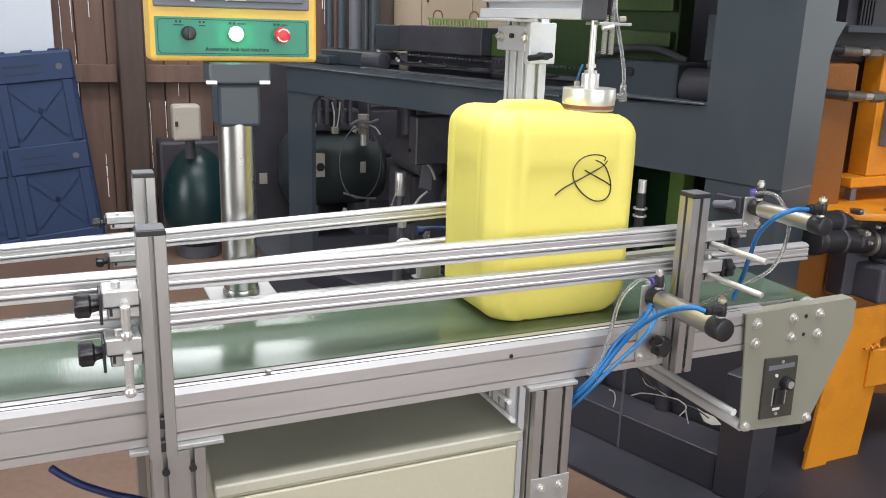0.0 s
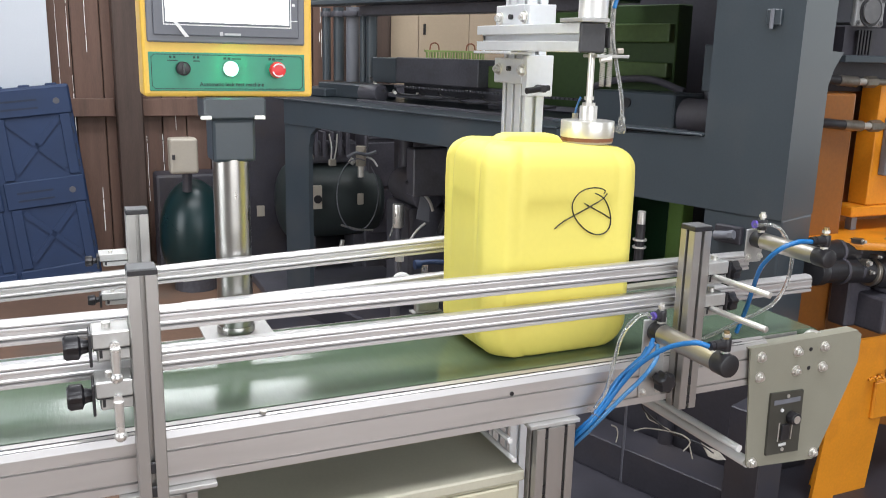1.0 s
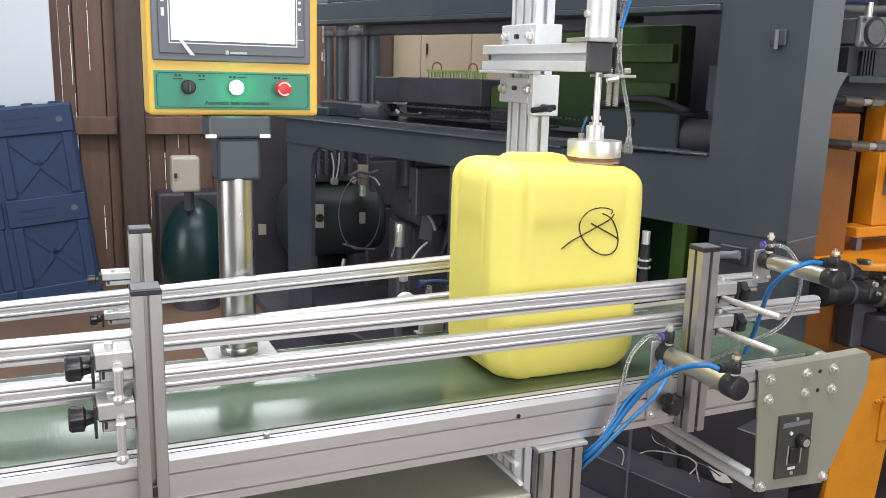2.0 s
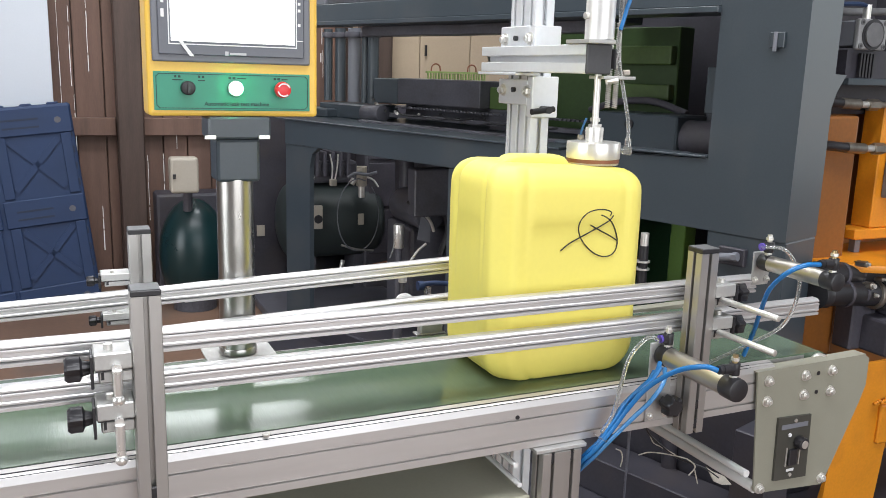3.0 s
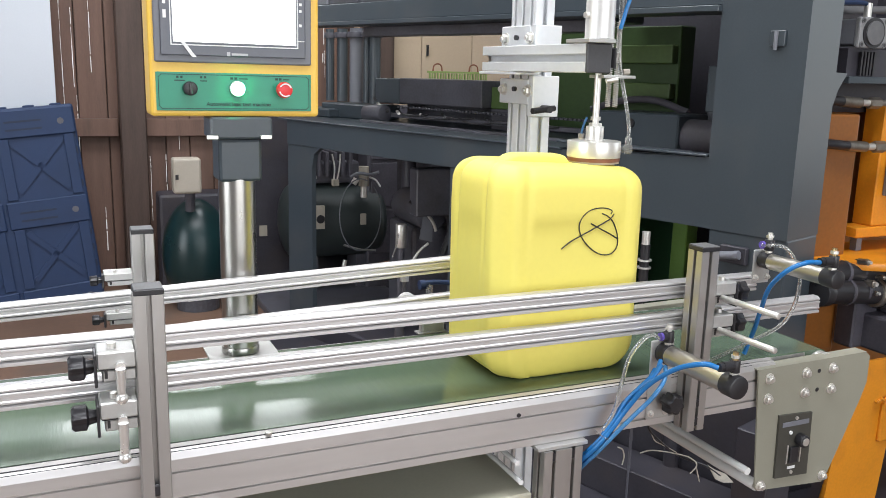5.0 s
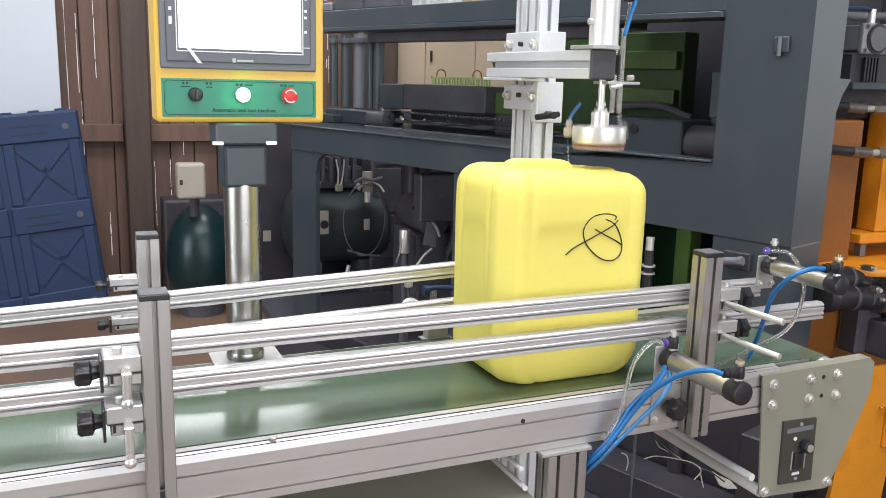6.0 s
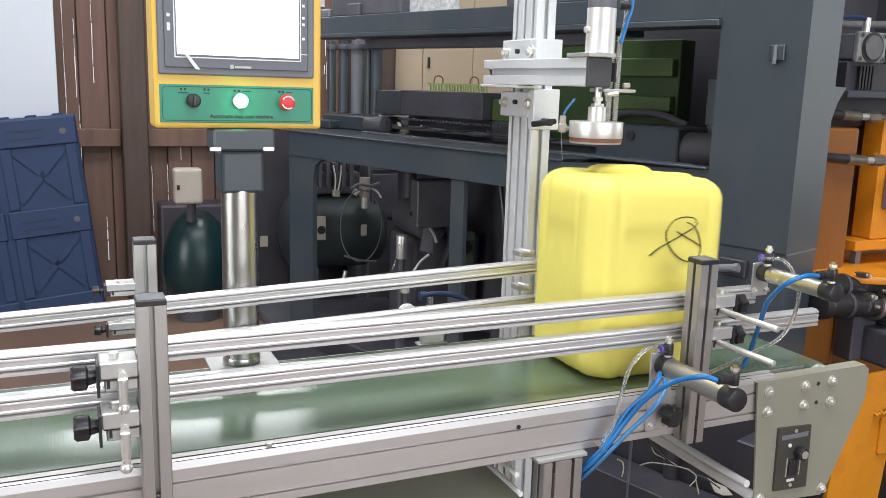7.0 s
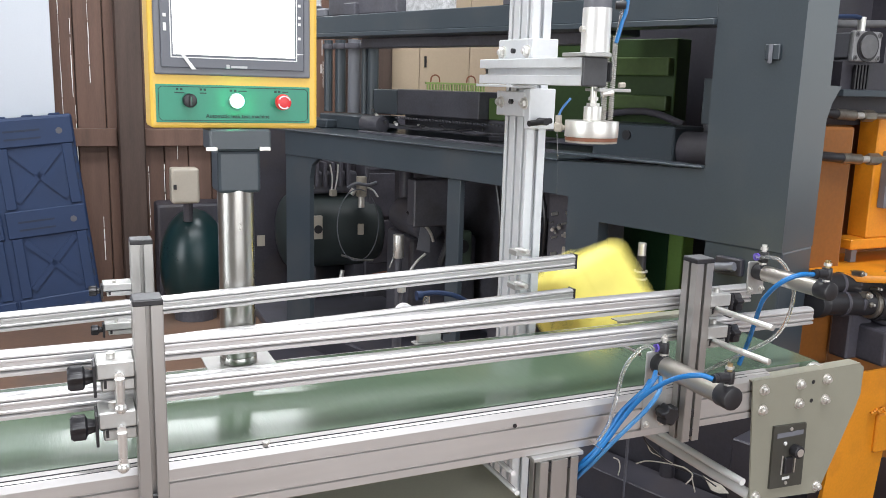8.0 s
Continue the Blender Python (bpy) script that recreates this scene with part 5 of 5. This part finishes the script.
    pipe(((1.46, 0.04, 0.245), (1.56, 0.06, 0.215), (1.66, 0.06, 0.205)), 0.007, ALU_V)
    pipe(((1.39, 0.03, 0.80), (1.405, 0.03, 0.72), (1.40, 0.03, 0.64)), 0.005, STEEL)
    pipe(((1.44, 0.03, 0.80), (1.435, 0.03, 0.72), (1.42, 0.03, 0.64)), 0.005, STEEL)
    pipe(((1.66, 0.06, 0.11), (1.78, 0.08, 0.13), (1.90, 0.10, 0.15), (2.0, 0.10, 0.15)), 0.012, COPPER)
    pipe(((1.72, 0.06, 0.05), (1.84, 0.08, 0.07), (1.96, 0.10, 0.06)), 0.016, BLACK)
    part("valve", box(bm_new(), 1.39, 1.43, F - 0.05, F - 0.01, 0.61, 0.65, 0.006, 2), BOXGREY, t2)
    for x, z, h, r in ((1.45, 0.06, 0.09, 0.014), (1.52, 0.62, 0.03, 0.02), (1.42, 0.03, 0.05, 0.02)):
        part("valve_stem", cyl(bm_new(), (x, F - 0.04, z), (x + 0.02, F - 0.04, z + h), r, 10), STEEL, t2, smooth=True)
    part("tag", box(bm_new(), 1.575, 1.615, F - 0.012, F - 0.006, 0.36, 0.43, 0.004, 1), BOXGREY, t2)
    # dark motor gear seen between the machine's posts
    g = thing("hydraulic_unit", "dark hydraulic pump unit with steel fittings on the floor", "pump")
    part("tank", box(bm_new(), 1.62, 2.0, 2.75, 3.1, FZ - 0.1, 0.42, 0.02, 2), DARK, g)
    g.matrix_basis = pose(-0.1, 0, 0.1)
    part("motor", cyl(bm_new(), (1.70, 2.70, 0.50), (1.70, 3.05, 0.50), 0.09, 24, chamfer=0.01), DARK, g, smooth=True)
    part("filter_can", cyl(bm_new(), (1.545, 2.72, 0.33), (1.545, 2.72, 0.45), 0.028, 20, chamfer=0.004), STEEL, g, "steel filter can", smooth=True)
    part("filter_stem", cyl(bm_new(), (1.545, 2.72, FZ - 0.1), (1.545, 2.72, 0.33), 0.018, 14), DARK, g, smooth=True)
    part("plate", prism(bm_new(), [(1.62, 0.38), (1.69, 0.36), (1.69, 0.50), (1.64, 0.50)], "y", 2.66, 2.665), BEZEL, g)
    part("motor_box", box(bm_new(), 1.56, 1.80, 2.56, 2.655, 0.51, 0.74, 0.006, 1), DARK, g, "black terminal box")
    for pts, r, m in ((((1.63, 0.53), (1.68, 0.47), (1.70, 0.42)), 0.008, STEEL), (((1.58, 0.28), (1.62, 0.33), (1.66, 0.36)), 0.007, STEEL), (((1.50, 0.42), (1.49, 0.36), (1.47, 0.30)), 0.004, CLEARISH),
                      (((1.56, 0.56), (1.62, 0.60), (1.72, 0.56), (1.78, 0.44), (1.74, 0.30)), 0.018, BLACK), (((1.45, 0.20), (1.60, 0.22), (1.76, 0.26), (1.9, 0.30)), 0.014, BLACK)):
        part("pipe", hose(bm_new(), [(x, 2.64, z) for x, z in pts], r, 8, 6), m, g, smooth=True)
    part("green_cover", box(bm_new(), 1.79, 1.90, 2.60, 2.66, 0.28, 0.47, 0.01, 1), mat("dull_green_cover", (0.07, 0.10, 0.07), 0.5, 0, 0.15, 8, 90, 0.05), g)
    part("knob", cyl(bm_new(), (1.83, 2.595, 0.40), (1.83, 2.57, 0.40), 0.035, 18), BLACK, g, smooth=True)
    part("riser", cyl(bm_new(), (1.772, 3.2, 0.36), (1.772, 3.2, 0.74), 0.040, 20, chamfer=0.004), SHADE_BLACK, g, "thick black riser pipe", smooth=True)
    part("riser_base", box(bm_new(), 1.70, 1.86, 3.105, 3.30, FZ - 0.1, 0.36, 0.006, 1), SHADE_BLACK, g)
    # valve manifold close behind the belt
    v = thing("rail_bracket", "small folded aluminium bracket on the back beam", "bracket")
    part("plate", box(bm_new(), 0.612, 0.668, 0.452, 0.473, 0.7385, 0.786, 0.006, 2), ALU_CAST, v)
    part("foot", box(bm_new(), 0.604, 0.672, 0.448, 0.4745, 0.7385, 0.7425, 0.001, 1), ALU_CAST, v)
    part("screw", cyl(bm_new(), (0.640, 0.4515, 0.775), (0.640, 0.448, 0.775), 0.006, 12), BLACK, v)
    part("knob", cyl(bm_new(), (0.668, 0.462, 0.766), (0.690, 0.458, 0.766), 0.011, 14), BLACK, v, smooth=True)
    r = thing("air_regulator", "air regulator with a white elbow and blue hose behind the rails", "regulator")
    part("stem", cyl(bm_new(), (0.665, 0.72, FZ), (0.665, 0.72, 0.735), 0.012, 14), DARK, r, smooth=True)
    part("elbow", hose(bm_new(), [(0.660, 0.70, 0.735), (0.662, 0.70, 0.752), (0.676, 0.70, 0.757), (0.695, 0.70, 0.745)], 0.0095, 14), WHITE, r, "white plastic elbow", smooth=True)
    part("nut", cyl(bm_new(), (0.672, 0.71, 0.792), (0.672, 0.71, 0.812), 0.011, 6), STEEL, r)
    part("nut_stem", cyl(bm_new(), (0.672, 0.71, 0.74), (0.672, 0.71, 0.80), 0.005, 10), DARK, r)
    part("tee", cyl(bm_new(), (0.735, 0.70, 0.740), (0.735, 0.70, 0.778), 0.009, 12), CLEARISH, r, smooth=True)
    part("hose_clip", cyl(bm_new(), (0.708, 0.70, 0.782), (0.722, 0.70, 0.782), 0.012, 14), BLUE_P, r, smooth=True)
    part("blue_hose", hose(bm_new(), [(0.712, 0.70, 0.782), (0.745, 0.70, 0.786), (0.80, 0.70, 0.778), (0.846, 0.70, 0.756), (0.88, 0.70, 0.72)], 0.0065, 10), BLUE_P, r, smooth=True)
    p = thing("limit_switch", "slim black sensor with steel rings by the apron", "sensor")
    part("body", cyl(bm_new(), (1.578, 0.95, 0.60), (1.578, 0.95, 0.785), 0.015, 16), BLACK, p, smooth=True)
    part("tip", cyl(bm_new(), (1.578, 0.95, 0.785), (1.578, 0.95, 0.825), 0.013, 16), STEEL, p, smooth=True)
    for z in (0.708, 0.732):
        part("ring", cyl(bm_new(), (1.578, 0.95, z), (1.578, 0.95, z + 0.005), 0.022, 18), STEEL, p, smooth=True)
    part("stem", cyl(bm_new(), (1.578, 0.95, FZ + 0.015), (1.578, 0.95, 0.60), 0.005, 8), DARK, p)
    w = thing("loose_wire", "torn white wires hanging under the conveyor end", "wire")
    for pts, r in ((((1.182, 0.390), (1.21, 0.392), (1.240, 0.386), (1.296, 0.369), (1.335, 0.354)), 0.0022), (((1.335, 0.354), (1.36, 0.335), (1.363, 0.321), (1.345, 0.306)), 0.0025), (((1.363, 0.321), (1.372, 0.295), (1.378, 0.278)), 0.0022),
                   (((1.113, 0.417), (1.128, 0.408), (1.134, 0.388), (1.130, 0.368)), 0.0022), (((1.21, 0.44), (1.225, 0.415), (1.250, 0.40), (1.296, 0.372)), 0.0018)):
        part("strand", hose(bm_new(), [(x, 0.40, z) for x, z in pts], r * 0.8, 6, 5), PAPER, w, smooth=True)
    scrap = bm_new()
    prism(scrap, [(1.405, 0.318), (1.43, 0.300), (1.47, 0.280), (1.497, 0.252), (1.462, 0.258), (1.435, 0.272)], "y", 0.402, 0.406)
    part("paper_scrap", scrap, PAPER, w, "torn pale paper scrap")
    part("stray_cable", hose(bm_new(), [(1.199, 0.40, 0.474), (1.21, 0.40, 0.44), (1.30, 0.402, 0.365), (1.40, 0.404, 0.315), (1.45, 0.404, 0.28)], 0.003, 6), BLACK, w, smooth=True)


def back_cabinet():
    t = thing("tall_cabinet", "tall beige two-door cabinet at the back", "cabinet")
    part("body", box(bm_new(), 1.80, 3.4, 4.20, 4.58, FZ, 2.1, 0.004, 1), BEIGE, t)
    for x in (1.94, 2.145, 2.515, 2.885):
        part("door", box(bm_new(), x, x + (0.20 if x < 2 else 0.365), 4.185, 4.1995, FZ + 0.05, 2.05, 0.003, 1), BEIGE, t)
    part("lock", box(bm_new(), 2.175, 2.187, 4.17, 4.1845, 1.40, 1.47), BLACK, t)
    # Added dark panel: its brown holds the shade on the cabinet's left part.
    part("side_panel", box(bm_new(), 1.70, 1.925, 4.10, 4.183, FZ, 2.1, 0.03, 4), WOOD_DK, t, "brown panel with the cabinet side's shade in its colour")
    r = thing("wire_basket", "pale green wire basket behind the machine", "basket")
    bm = bm_new()
    for i in range(22):
        x = 1.955 + i * 0.018
        box(bm, x, x + 0.007, 3.60, 3.612, 1.20, 1.290)
    box(bm, 1.945, 2.36, 3.598, 3.614, 1.291, 1.302)
    box(bm, 1.945, 2.36, 3.62, 3.9, 1.20, 1.212)
    part("rim", bm, mat("pale_green_plastic", (0.24, 0.34, 0.10), 0.5, 0, 0.1, 10, 100, 0.05), r)
    part("support", box(bm_new(), 2.0, 2.34, 3.65, 3.9, FZ, 1.199), DARK, r)
    for x in (2.01, 2.25):
        bm = hose(bm_new(), [(x - 0.03, 3.61, 1.303), (x - 0.024, 3.61, 1.333), (x, 3.61, 1.345), (x + 0.024, 3.61, 1.333), (x + 0.03, 3.61, 1.303)], 0.0045, 8)
        part("handle", bm, COPPER, r, smooth=True)


def orange_machine():
    DULL = mat("dull_steel", (0.34, 0.31, 0.27), 0.35, 0.9, 0.2, 30, 150, 0.05)
    t = thing("orange_press", "orange painted press frame with black hydraulic hoses", "machine")
    part("leg", prism(bm_new(), [(2.07, FZ), (2.165, FZ), (2.235, 0.16), (2.25, 0.30), (2.45, 0.36), (2.45, 0.44), (2.16, 0.44), (2.10, 0.17)], "y", 0.60, 0.612), ORANGE, t, "sloping orange leg")
    part("leg_side", prism(bm_new(), [(2.165, FZ), (2.33, FZ), (2.36, 0.16), (2.345, 0.32), (2.25, 0.30), (2.235, 0.16)], "y", 0.613, 0.70), ORANGE, t)
    for i in range(7):
        part("weld_bead", ball(bm_new(), (2.262 + i * 0.010, 0.598, 0.298 + 0.004 * (i % 3)), 0.006, 10), ORANGE, t, smooth=True)
    part("foot_beam", box(bm_new(), 2.30, 3.0, 0.60, 0.72, 0.15, 0.285, 0.006, 1), ORANGE, t)
    part("knee_block", box(bm_new(), 2.30, 2.6, 0.6125, 0.80, 0.44, 0.56, 0.01, 2), SHADE_BLACK, t)
    part("column", box(bm_new(), 2.115, 2.275, 0.80, 1.05, 0.40, 1.20, 0.01, 2), SHADED_ORANGE, t, "orange column with its shade in the paint colour")
    # Dark block added below the column; the shade there is its colour.
    part("column_foot", box(bm_new(), 2.12, 2.27, 0.81, 1.04, FZ + 0.015, 0.3995, 0.004, 1), INKY, t)
    part("back_panel", box(bm_new(), 2.276, 3.4, 0.96, 1.02, FZ, 1.25, 0.006, 1), SHADED_ORANGE, t)
    part("guide_column", box(bm_new(), 2.30, 2.36, 0.90, 0.955, 0.80, 1.09, 0.004, 1), mat("dark_brown_steel", (0.09, 0.05, 0.03), 0.5, 0, 0.2, 8, 90, 0.1), t)
    part("flange", cyl(bm_new(), (2.42, 0.95, 0.715), (2.42, 0.95, 0.74), 0.34, 64, chamfer=0.003), ORANGE, t, "round orange flange", smooth=True)
    part("spacer", box(bm_new(), 2.36, 2.385, 0.83, 0.855, 0.7405, 0.789), BEZEL, t)
    part("bracket", box(bm_new(), 2.32, 2.9, 0.80, 0.89, 0.79, 0.825, 0.004, 1), ORANGE, t)
    part("bracket_plate", box(bm_new(), 2.395, 2.9, 0.81, 0.89, 0.8255, 1.24, 0.004, 1), ORANGE, t)
    part("valve_block", box(bm_new(), 2.425, 2.56, 0.78, 0.8095, 0.93, 1.12, 0.003, 1), BEZEL, t, "grey bolted valve block")
    for z in (0.96, 1.01, 1.07):
        part("socket_screw", cyl(bm_new(), (2.452, 0.7795, z), (2.452, 0.773, z), 0.011, 12), BLACK, t)
    for z, y in ((1.098, 0.78), (1.235, 0.82)):
        h = part("hydraulic_hose", hose(bm_new(), [(2.06, y, z + 0.012), (2.12, y - 0.01, z + 0.010), (2.19, y - 0.012, z + 0.004)], 0.0155, 12), BLACK, t, "black hydraulic hose", smooth=True)
        part("ferrule", cyl(bm_new(), (2.19, y - 0.012, z + 0.004), (2.265, y - 0.016, z), 0.017, 16), DULL, h, smooth=True)
        part("hose_nut", cyl(bm_new(), (2.265, y - 0.016, z), (2.30, y - 0.018, z), 0.011, 12), STEEL, h, smooth=True)
        part("union", cyl(bm_new(), (2.30, y - 0.018, z), (2.345, y - 0.02, z), 0.019, 6), DULL, h)
        part("hose_end", cyl(bm_new(), (2.345, y - 0.02, z), (2.43, y - 0.024, z), 0.010, 12), DULL, h, smooth=True)
    # black valve train level with the belt end
    for z, y, r, x1 in ((0.706, 0.72, 0.036, 2.75), (0.648, 0.70, 0.040, 2.30)):
        h = part("thick_hose", hose(bm_new(), [(2.065, y, z + 0.004), (2.16, y - 0.005, z), (2.30, y - 0.01, z - 0.012 if x1 < 2.5 else z - 0.004), (x1, y - 0.012, z - 0.015 if x1 < 2.5 else z - 0.006)], r, 18), BLACK, t, "thick black hydraulic hose", smooth=True)
        part("end_collar", cyl(bm_new(), (2.06, y, z + 0.004), (2.095, y, z + 0.003), r * 1.15, 24, chamfer=0.003), BLACK, h, smooth=True)
        for x in (2.17, 2.235):
            part("hose_ring", cyl(bm_new(), (x, y - 0.005, z - 0.002), (x + 0.012, y - 0.0055, z - 0.003), r * 1.10, 24, chamfer=0.002), SHADE_BLACK, h, smooth=True)
    part("ferrule", cyl(bm_new(), (2.295, 0.688, 0.634), (2.312, 0.687, 0.632), 0.047, 24, chamfer=0.003), DULL, t, "steel ferrule", smooth=True)
    part("tube", hose(bm_new(), [(2.31, 0.687, 0.632), (2.37, 0.686, 0.625), (2.41, 0.686, 0.59), (2.42, 0.686, 0.52), (2.42, 0.686, 0.44)], 0.050, 18), BLACK, t, "black steel elbow", smooth=True)
    part("tube_flange", cyl(bm_new(), (2.42, 0.686, 0.562), (2.42, 0.686, 0.578), 0.066, 24, chamfer=0.003), SHADE_BLACK, t, smooth=True)
    part("valve_body", box(bm_new(), 2.31, 2.6, 0.72, 0.80, 0.561, 0.672, 0.008, 1), SHADE_BLACK, t)
    part("valve_block", box(bm_new(), 2.255, 2.36, 0.715, 0.79, 0.4405, 0.60, 0.006, 1), SHADE_BLACK, t)
    part("flange_plate", box(bm_new(), 2.2, 2.8, 0.81, 0.95, 0.655, 0.7145, 0.004, 1), SHADE_BLACK, t)
    for x, z, r in ((2.205, 0.745, 0.010), (2.243, 0.672, 0.013), (2.262, 0.640, 0.009), (2.345, 0.705, 0.014), (2.352, 0.735, 0.010), (2.285, 0.690, 0.007)):
        f = part("fitting", cyl(bm_new(), (x, 0.685, z), (x, 0.648, z + 0.004), r, 6), DULL, t, "dull steel fitting")
        part("fitting_tip", cyl(bm_new(), (x, 0.648, z + 0.004), (x, 0.638, z + 0.005), r * 0.55, 10), STEEL, f, smooth=True)
    # grey cylinder with square head above
    p = thing("square_cylinder", "grey square-headed pneumatic cylinder on the machine", "pneumatic cylinder")
    part("body", box(bm_new(), 2.225, 2.34, 0.82, 1.05, 1.415, 1.495, 0.004, 1), BEZEL, p)
    part("head_plate", box(bm_new(), 2.22, 2.345, 0.80, 0.8195, 1.405, 1.50, 0.006, 2), mat("cast_grey", (0.27, 0.27, 0.275), 0.5, 0.2, 0.15, 20, 150, 0.08), p)
    part("bore_cap", cyl(bm_new(), (2.2825, 0.7995, 1.4525), (2.2825, 0.792, 1.4525), 0.037, 32), MID_GREY, p, smooth=True)
    part("bore_ring", cyl(bm_new(), (2.2825, 0.80, 1.4525), (2.2825, 0.797, 1.4525), 0.0475, 32), BLACK, p, smooth=True)
    for x in (2.232, 2.333):
        for z in (1.416, 1.489):
            nut = part("tie_rod_nut", cyl(bm_new(), (x, 0.7995, z), (x, 0.797, z), 0.009, 12), MID_GREY, p)
            part("nut_socket", cyl(bm_new(), (x, 0.797, z), (x, 0.7965, z), 0.0055, 6), BLACK, nut)
    part("fitting", cyl(bm_new(), (2.28, 0.83, 1.501), (2.28, 0.83, 1.545), 0.012, 10), STEEL, p, smooth=True)
    part("elbow", hose(bm_new(), [(2.28, 0.83, 1.54), (2.24, 0.83, 1.545), (2.12, 0.84, 1.54), (2.02, 0.86, 1.55)], 0.007, 8), BLUE_P, p, smooth=True)
    for i in range(5):
        part("cooling_fin", box(bm_new(), 2.255 + i * 0.014, 2.262 + i * 0.014, 0.81, 0.82, 1.32, 1.395), BLACK, p)
    part("shelf", box(bm_new(), 2.20, 2.6, 0.80, 1.0, 1.295, 1.317, 0.002, 1), MACHINE, p)
    part("mount", box(bm_new(), 2.21, 2.6, 0.825, 1.05, 1.3175, 1.4045), INKY, p)
    # This and the shade plate are added dark fillers for the shadowed background.
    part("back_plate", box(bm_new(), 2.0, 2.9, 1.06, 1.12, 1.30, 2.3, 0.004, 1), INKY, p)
    part("pipe", hose(bm_new(), [(2.05, 0.98, 1.40), (2.05, 0.98, 1.56), (2.10, 0.98, 1.66), (2.30, 0.98, 1.70)], 0.014, 12), BEZEL, p, smooth=True)
    part("hose", hose(bm_new(), [(2.05, 0.95, 1.52), (2.15, 0.94, 1.535), (2.30, 0.93, 1.53), (2.5, 0.93, 1.54)], 0.013, 12), MID_GREY, p, "dark grey hose", smooth=True)
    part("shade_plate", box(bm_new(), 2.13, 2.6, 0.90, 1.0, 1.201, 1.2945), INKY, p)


def shade_boxes():
    # Boxes added to give the shaded space behind the tanks its darkness.
    t = thing("tool_chest", "added dark boxes for the shade behind the air receiver", "chest")
    part("body", box(bm_new(), 1.66, 2.5, 3.86, 4.06, FZ, 1.08, 0.01, 1), SHADE_BLACK, t)
    part("side_case", box(bm_new(), 0.86, 1.795, 4.27, 4.5, FZ, 1.0, 0.01, 1), INKY, t)
    part("low_case", box(bm_new(), 0.44, 0.855, 4.22, 4.42, FZ, 0.52, 0.02, 2), INKY, t)
    part("label_plate", box(bm_new(), 1.06, 1.11, 4.262, 4.2695, 0.22, 0.29), BOXGREY, t)
    for z in (0.15, 0.45, 0.75):
        part("drawer", box(bm_new(), 1.68, 2.48, 3.848, 3.8595, z, z + 0.28, 0.004, 1), SHADE_BLACK, t)


structure()
conveyor()
guide_rails()
push_low, rod_low = air_cylinder(0.925, 0.797, 0.035, -0.165, 0.0185, 0.665)
push_high, rod_high = air_cylinder(1.170, 0.953, 0.058, -0.125, 0.0155, 0.905)
star_knob("knob", push_low, (0.936, -0.004, 0.703), (0.936, 0.034, 0.703), 0.021)
stand, stand_rod, stand_head, stand_hose = test_stand()
operator_panel()
can = jerrycan()
under_cabinet()
hoses()
machine()
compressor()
pallet()
white_board()
back_cabinet()
orange_machine()
shade_boxes()


def motions():
    # sealing head: pressed on the neck, then lifted
    lift = ((0.0, 0.0), (5.85, 0.0), (5.9, 0.04), (6.0, 0.62), (6.1, 0.95), (6.2, 1.0), (8.0, 1.0))
    walk(stand_rod, [(t, pose(0, 0, 0.0625 * (k - 1))) for t, k in lift])
    # the head turns on its rod as it rises, and takes its hoses along
    walk(stand_head, [(t, pose(HX, HY, 0.0625 * (k - 1), 0, 0, 70 * (k - 1))) for t, k in lift])
    walk(stand_hose, [(t, pose(-0.003 * k, 0.074 * k, 0.0625 * k)) for t, k in lift])
    # pistons strike out at the end
    walk(rod_low, [(t, pose(0, y, 0)) for t, y in ((0.0, 0), (7.45, 0), (7.55, 0.03), (7.7, 0.10), (7.8, 0.105), (8.0, 0.105))])
    walk(rod_high, [(t, pose(0, y, 0)) for t, y in ((0.0, 0), (7.45, 0), (7.55, 0.03), (7.7, 0.08), (7.8, 0.075), (7.9, 0.03), (8.0, 0.0))])
    z = BELT_Z + 0.0005
    rows = [(t, pose(CAN_X, CAN_Y, z)) for t in (0.0, 3.0, 6.0, 6.3, 6.45)] + [(6.52, pose(CAN_X, CAN_Y, z))]
    for t, dx in ((6.6, 0.022), (6.7, 0.066), (6.8, 0.112), (7.0, 0.1965), (7.2, 0.279), (7.4, 0.362), (7.5, 0.403)):
        rows.append((t, pose(CAN_X + dx, CAN_Y, z)))
    def tumble(x, y, z, yaw, lean):
        # leaning over the far edge of the belt while it spins
        return Matrix.Translation((x, y, z)) @ Matrix.Rotation(radians(lean), 4, Vector((-0.75, -0.66, 0))) @ pose(0, 0, 0, 0, 0, yaw)
    rows += [(7.6, tumble(1.211, 0.236, z, -4, 0)),
             (7.7, tumble(1.218, 0.330, z, -32, 2)),
             (7.8, tumble(1.246, 0.476, z - 0.018, -68, 13)),
             (7.9, tumble(1.304, 0.552, 0.668, -70, 22)),
             (8.0, tumble(1.365, 0.675, 0.478, -96, 34))]
    walk(can, rows)


motions()
